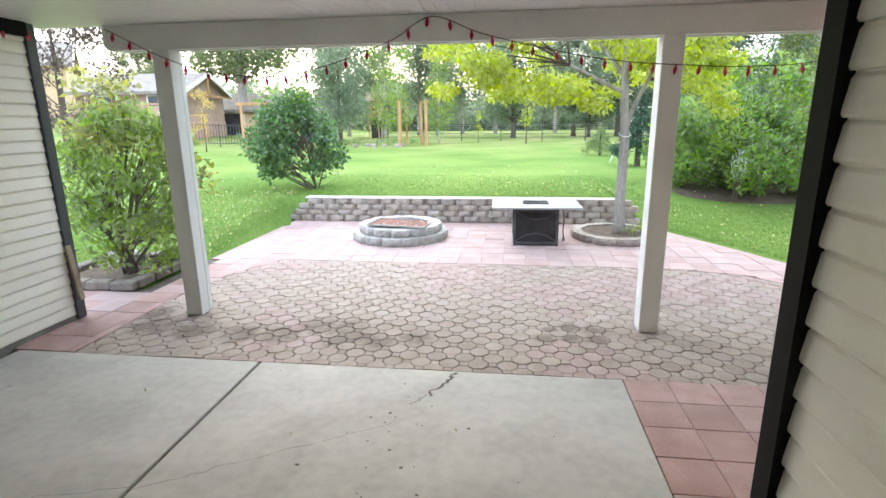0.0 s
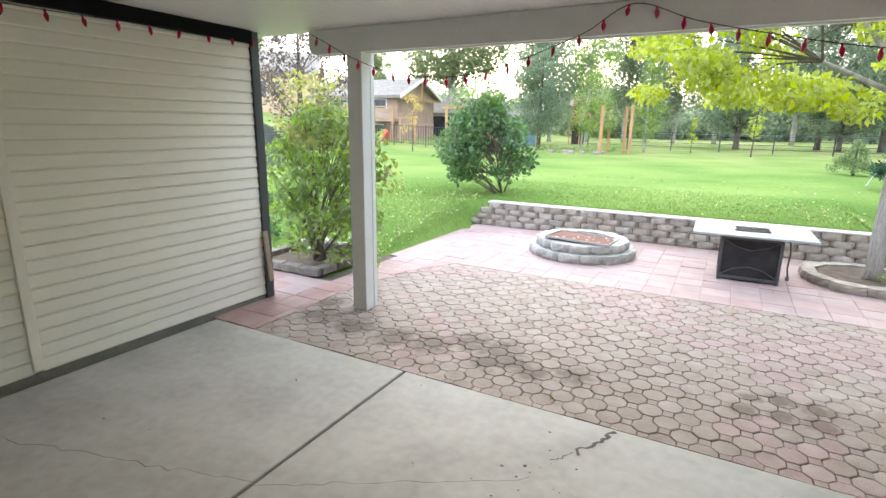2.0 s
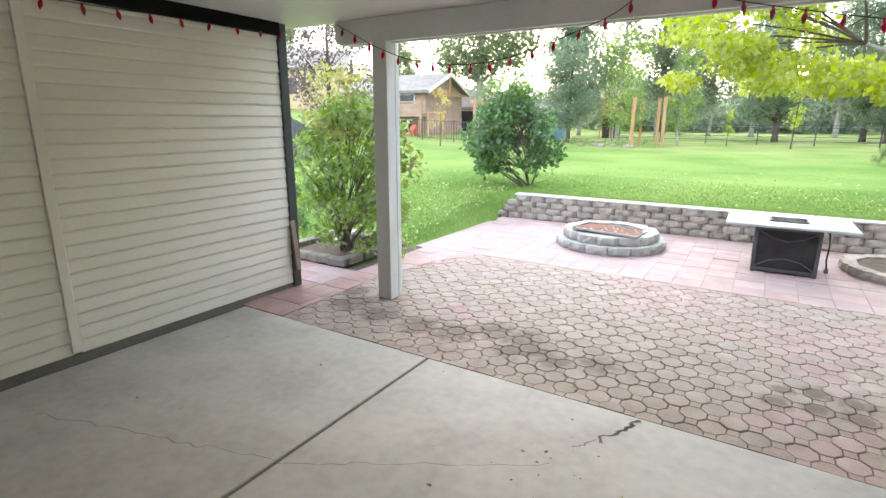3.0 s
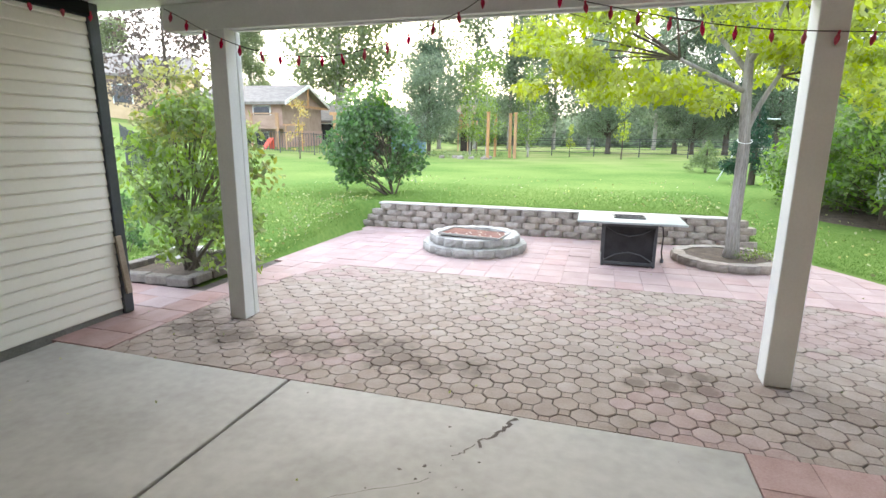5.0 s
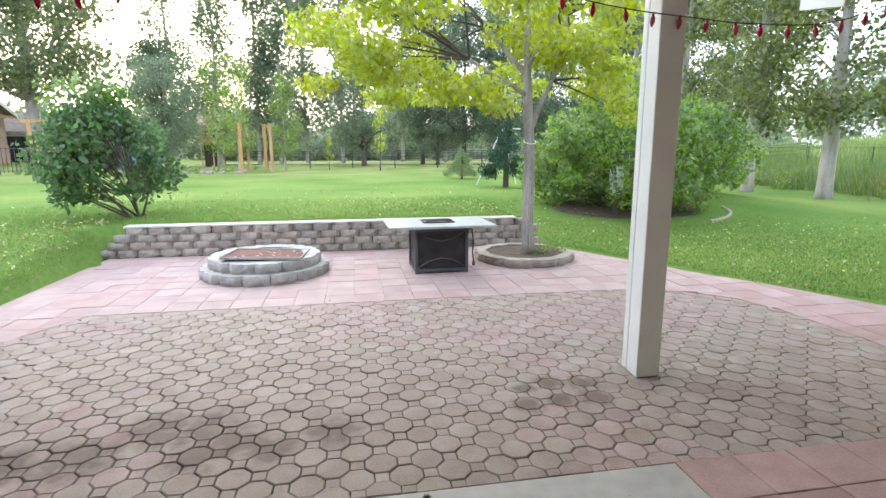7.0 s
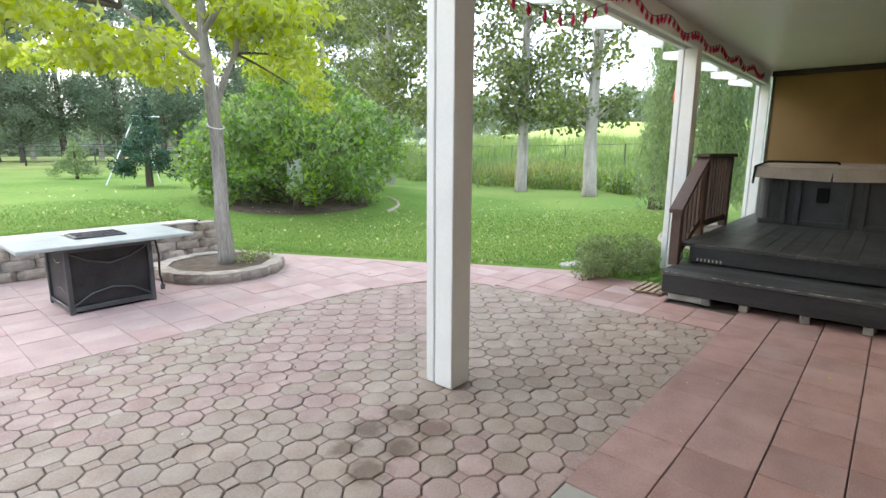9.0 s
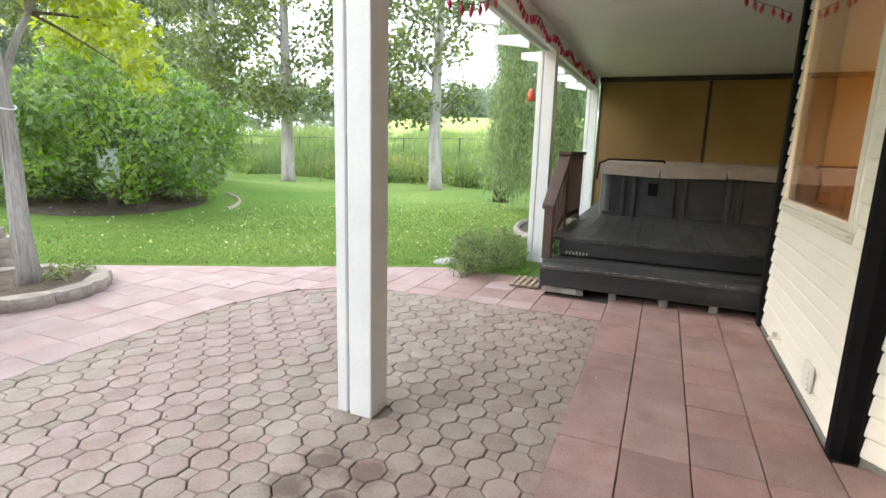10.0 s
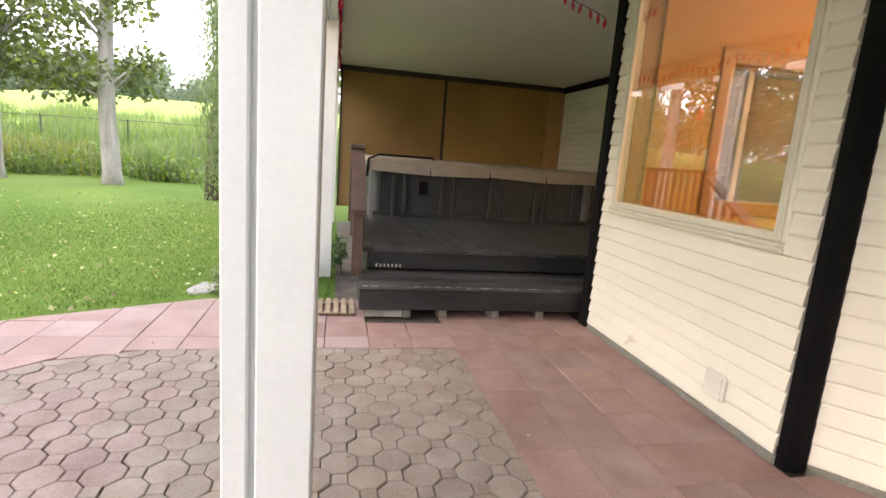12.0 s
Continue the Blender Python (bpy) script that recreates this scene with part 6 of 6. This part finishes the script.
def house_far(name, label, x, y, z, turn, w, d, h, rise, wall, roof=None, windows=(), balcony=False, scale=1.0):
    t = thing(name, pose(x, y, z, 0, 0, turn) @ Matrix.Diagonal((scale, scale, scale, 1)), label, "house")
    part("wall", Shape().box(-w / 2, -d / 2, -1.5, w / 2, d / 2, h, 0.02).add([(w / 2, -d / 2, h), (w / 2, d / 2, h), (w / 2, 0, h + rise * 0.96), (w / 2 - 0.2, -d / 2, h), (w / 2 - 0.2, d / 2, h), (w / 2 - 0.2, 0, h + rise * 0.96)], [(0, 1, 2), (5, 4, 3), (0, 2, 5, 3), (2, 1, 4, 5)]), wall, t)
    o = 0.5
    s = Shape()
    for sy in (-1, 1):
        s.add([(-w / 2 - o, sy * (d / 2 + o), h - 0.1), (w / 2 + o, sy * (d / 2 + o), h - 0.1), (w / 2 + o, 0, h + rise), (-w / 2 - o, 0, h + rise), (-w / 2 - o, sy * (d / 2 + o), h - 0.3), (w / 2 + o, sy * (d / 2 + o), h - 0.3), (w / 2 + o, 0, h + rise - 0.2), (-w / 2 - o, 0, h + rise - 0.2)], [(0, 1, 2, 3), (7, 6, 5, 4), (0, 4, 5, 1), (1, 5, 6, 2), (3, 2, 6, 7), (0, 3, 7, 4)])
    part("roof", s, roof or ROOFM, t)
    bargeboard = Shape()
    for sy in (-1, 1):
        bargeboard.add([(w / 2 + o + 0.02, sy * (d / 2 + o), h - 0.32), (w / 2 + o + 0.02, 0, h + rise - 0.22), (w / 2 + o + 0.02, 0, h + rise + 0.03), (w / 2 + o + 0.02, sy * (d / 2 + o), h - 0.07), (w / 2 + o + 0.08, sy * (d / 2 + o), h - 0.32), (w / 2 + o + 0.08, 0, h + rise - 0.22), (w / 2 + o + 0.08, 0, h + rise + 0.03), (w / 2 + o + 0.08, sy * (d / 2 + o), h - 0.07)], [(0, 1, 2, 3), (7, 6, 5, 4), (0, 4, 5, 1), (3, 2, 6, 7), (0, 3, 7, 4), (1, 5, 6, 2)])
    part("bargeboard", bargeboard, PLASTIC, t, "pale roof edge boards")
    if balcony:
        truss = Shape().box(w / 2 + o - 0.1, -0.08, h - 0.4, w / 2 + o, 0.08, h + rise - 0.25).box(w / 2 + o - 0.1, -d / 2 - 0.2, h - 0.35, w / 2 + o, d / 2 + 0.2, h - 0.2)
        part("gable_truss", truss, ORANGEWOOD, t, "timber truss in the gable")
        part("lower_storey", Shape().box(-w / 2 - 0.03, -d / 2 - 0.03, -1.5, w / 2 + 0.03, d / 2 + 0.03, h * 0.44, 0.02), BRICKWALL, t, "pinkish brick lower storey")
    for wx, wz, ww, wh in windows:
        win = part("window", Shape().box(wx - ww / 2, -d / 2 - 0.06, wz, wx + ww / 2, -d / 2 - 0.01, wz + wh), DARKWIN, t)
        fr = Shape().box(wx - ww / 2 - 0.08, -d / 2 - 0.09, wz - 0.08, wx - ww / 2, -d / 2, wz + wh + 0.08).box(wx + ww / 2, -d / 2 - 0.09, wz - 0.08, wx + ww / 2 + 0.08, -d / 2, wz + wh + 0.08).box(wx - ww / 2, -d / 2 - 0.09, wz + wh, wx + ww / 2, -d / 2, wz + wh + 0.08)
        part("frame", fr, WHITE, win)
    if balcony:
        bal = part("balcony", Shape().box(-w / 2, -d / 2 - 1.6, h * 0.46, w / 2 + 0.4, -d / 2, h * 0.46 + 0.18), BROWNWALL, t)
        part("rail", Shape().box(-w / 2, -d / 2 - 1.6, h * 0.46 + 0.95, w / 2 + 0.4, -d / 2 - 1.52, h * 0.46 + 1.05), ORANGEWOOD, bal)
        part("screen", Shape().box(-w / 2, -d / 2 - 1.56, h * 0.46 + 0.25, w / 2 + 0.4, -d / 2 - 1.54, h * 0.46 + 0.9), BROWNWALL, bal)
        pm = Shape().box(-0.09, -0.09, -1.5, 0.09, 0.09, h * 0.46 + 1.05).mesh("post", ORANGEWOOD)
        for i in range(5):
            part("post", pm, None, bal, m=pose(-w / 2 + (w + 0.4) * i / 4, -d / 2 - 1.5, 0))
    return t


def distance():
    house_far("chalet_house", "brown timber house with a grey roof and a balcony", -25.3, 35.6, 0.4, 6, 7.0, 6.5, 3.6, 1.3, BROWNWALL, None, ((-1.5, 2.3, 1.5, 0.9), (1.6, 0.2, 1.6, 1.2), (2.0, 2.3, 1.2, 0.9)), True, 1.0)
    house_far("garage_house", "pale house with a grey roof beyond the fence", -23.3, 44.0, 0.3, 10, 7.0, 7.0, 2.7, 1.3, TANWALL, None, ((0, 0.4, 2.6, 1.9),))
    house_far("tan_house", "long tan house with a low grey roof on the rise", -40, 34.5, 3.0, 38, 14.0, 8.0, 3.2, 1.9, TANWALL, None, ((2.5, 1.0, 1.2, 1.3), (-3, 1.0, 1.2, 1.3)))
    house_far("garden_shed", "small blue garden shed behind the bushes", -14.3, 38.5, 0.45, 12, 2.4, 2.2, 2.3, 0.7, BLUEWALL, None, ((0, 1.0, 0.6, 0.7),))
    # tree house on posts
    th = thing("tree_house", pose(-11.3, 44.5, 0.45, 0, 0, 14) @ Matrix.Diagonal((0.62, 0.62, 0.88, 1)), "orange cedar play house on dark posts", "play house")
    part("cabin", Shape().box(-1.0, -0.9, 2.1, 1.0, 0.9, 3.6, 0.02), ORANGEWOOD, th)
    part("roof", Shape().add([(-1.3, -1.2, 3.5), (1.3, -1.2, 3.5), (1.3, 1.2, 3.5), (-1.3, 1.2, 3.5), (-1.3, 0, 4.4), (1.3, 0, 4.4)], [(0, 1, 5, 4), (2, 3, 4, 5), (1, 2, 5), (3, 0, 4), (3, 2, 1, 0)]), BROWNWALL, th)
    part("window", Shape().box(-0.6, -0.94, 2.6, -0.1, -0.91, 3.2), DARKWIN, th)
    part("window", Shape().box(0.25, -0.94, 2.4, 0.7, -0.91, 3.2), DARKWIN, th)
    part("platform", Shape().box(-1.2, -1.8, 1.95, 1.5, 1.0, 2.1, 0.02), ORANGEWOOD, th)
    part("rail", Shape().box(-1.2, -1.8, 2.75, 1.5, -1.74, 2.85), ORANGEWOOD, th)
    part("base", Shape().box(-0.8, -0.7, -0.2, 0.8, 0.7, 1.95), SHADEBAR, th)
    pm = Shape().box(-0.07, -0.07, -0.2, 0.07, 0.07, 2.85).mesh("post", ORANGEWOOD)
    for x in (-1.1, 0.2, 1.4):
        part("post", pm, None, th, m=pose(x, -1.72, 0))
    # cedar posts and trellis frames on the lawn
    post = thing("cedar_post", at_ground(-6.15, 29.3), "tall upright cedar post on the lawn", "post", "cedar posts on the far lawn")
    part("shaft", Shape().box(-0.075, -0.075, -0.2, 0.075, 0.075, 2.5, 0.015), ORANGEWOOD, post)
    part("cap", Shape().prism([(-0.09, -0.09), (0.09, -0.09), (0.09, 0.09), (-0.09, 0.09)], 2.5, 2.56), ORANGEWOOD, post)
    for x, y in ((-5.3, 31.5), (-4.85, 30.6), (-6.4, 32.6)):
        copy_thing(post, at_ground(x, y))
    tr = thing("trellis", at_ground(-13.2, 26.5, 1, 25), "orange cedar trellis frame on the lawn", "trellis", "cedar trellises by the fence")
    jm = Shape().box(-0.07, -0.07, -0.2, 0.07, 0.07, 2.4, 0.01).mesh("post", ORANGEWOOD)
    part("post", jm, None, tr, m=pose(-0.75, 0, 0))
    part("post", jm, None, tr, m=pose(0.75, 0, 0))
    part("beam", Shape().box(-1.0, -0.05, 2.25, 1.0, 0.05, 2.4, 0.01), ORANGEWOOD, tr)
    part("beam", Shape().box(-0.68, -0.03, 1.2, 0.68, 0.03, 1.28, 0.01), ORANGEWOOD, tr)
    copy_thing(tr, at_ground(-20.0, 31.8, 0.72, 20))
    toy = thing("play_slide", at_ground(-21.0, 30.3, 0.6), "bright red plastic play slide near the house", "slide")
    part("chute", Shape().add([(-0.3, -0.9, 0.1), (0.3, -0.9, 0.1), (0.3, 0.5, 1.2), (-0.3, 0.5, 1.2), (-0.3, -0.9, 0), (0.3, -0.9, 0), (0.3, 0.6, 1.1), (-0.3, 0.6, 1.1)], [(0, 1, 2, 3), (7, 6, 5, 4), (0, 4, 5, 1), (1, 5, 6, 2), (2, 6, 7, 3), (3, 7, 4, 0)]), REDPAINT, toy)
    part("ladder", Shape().box(-0.3, 0.5, 0, 0.3, 0.65, 1.25, 0.03), REDPAINT, toy)
    # fences
    def fence(name, pts, h, step, label, rails, pickets=0):
        f = thing(name, None, label, "fence")
        pm = Shape().tube([(0, 0, -0.2), (0, 0, h)], 0.035, 6).mesh("post", CHAIN)
        pk = Shape().box(-0.012, -0.012, 0.1, 0.012, 0.012, h - 0.05).mesh("picket", CHAIN)
        for (x0, y0), (x1, y1) in zip(pts, pts[1:]):
            L = math.hypot(x1 - x0, y1 - y0)
            n = max(1, round(L / step))
            prev = None
            for i in range(n + 1):
                x, y = x0 + (x1 - x0) * i / n, y0 + (y1 - y0) * i / n
                z = ground_z(x, y)
                part("post", pm, None, f, m=pose(x, y, z))
                if prev:
                    for r in rails:
                        part("rail", Shape().tube([(prev[0], prev[1], prev[2] + r), (x, y, z + r)], 0.016, 5), CHAIN, f)
                    for k in range(1, pickets):
                        u = k / pickets
                        part("picket", pk, None, f, m=pose(prev[0] + (x - prev[0]) * u, prev[1] + (y - prev[1]) * u, prev[2] + (z - prev[2]) * u))
                prev = (x, y, z)
        return f
    fence("wire_fence", [(-9.0, 38.5), (5.0, 36.0), (28, 30.5)], 1.15, 2.9, "thin dark wire fence across the far lawn", (0.25, 0.5, 0.75, 1.0, 1.13))
    fence("picket_fence", [(-13.0, 30.5), (-21.0, 28.0)], 1.35, 2.2, "black metal picket fence by the house", (0.2, 1.25), 13)
    fence("picket_fence", [(-11.5, 11.0), (-15, 15.5), (-24, 22)], 1.15, 2.4, "black metal picket fence along the side lawn", (0.2, 1.05), 10)
    fence("wire_fence", [(24, 34), (27, 14), (30, -6)], 1.2, 3.2, "rusty wire fence beyond the meadow", (1.15,))
    # white swing frame beside the spruce
    sw = thing("swing_frame", at_ground(3.7, 17.6), "white tubular swing frame on the lawn", "swing frame")
    part("leg", Shape().tube([(-0.45, 0, 0), (0.35, 0, 1.75)], 0.016, 7), WHITE, sw)
    part("leg", Shape().tube([(0.95, 0.3, 0), (0.35, 0, 1.75)], 0.016, 7), WHITE, sw)
    part("crossbar", Shape().tube([(0.3, 0, 1.75), (1.0, 0.1, 1.75)], 0.016, 7), WHITE, sw)
    # brushwood heap on the far lawn
    heap = thing("rock_garden", at_ground(-7.6, 29.5), "low rock garden with pale boulders and small plants", "rock garden")
    rr = random.Random(12)
    for i in range(12):
        k, r = 7, rr.uniform(0.1, 0.22)
        part("rock", Shape().prism([(r * rr.uniform(0.8, 1.2) * math.cos(6.283 * j / k), r * rr.uniform(0.6, 1.1) * math.sin(6.283 * j / k)) for j in range(k)], -0.1, r * 0.9, None, r * 0.35), BLOCK, heap, m=pose(rr.uniform(-1.6, 1.6), rr.uniform(-0.7, 0.7), 0))
    rg = np.random.default_rng(7)
    part("plants", leaves("plants", clump_points([(rg.uniform(-2, 2), rg.uniform(-0.8, 0.8), 0.25, 0.3) for i in range(14)], 260, rg), 0.12, L_SAGE, 8), None, heap)["kind"] = "stuff"


def feeder():
    f = thing("bird_feeder", pose(6.35, 4.95, 2.05), "red hanging bird feeder under the rafter end", "bird feeder")
    part("bottle", Shape().tube([(0, 0, 0.0), (0, 0, 0.03), (0, 0, 0.10), (0, 0, 0.14)], [0.03, 0.045, 0.04, 0.015], 10), REDPAINT, f, "red bottle", smooth=True)
    part("tray", Shape().tube([(0, 0, -0.02), (0, 0, 0.0)], [0.06, 0.065], 12), REDPAINT, f)
    part("hook", Shape().tube([(0, 0, 0.14), (0, -0.05, 0.30), (0, -0.10, 0.42)], 0.004, 5), WIRE, f)


locust()
feeder()
shrubs()
far_trees()
distance()
lawn_details()


# ---- paving pieces ----
build_tiles()
build_field()
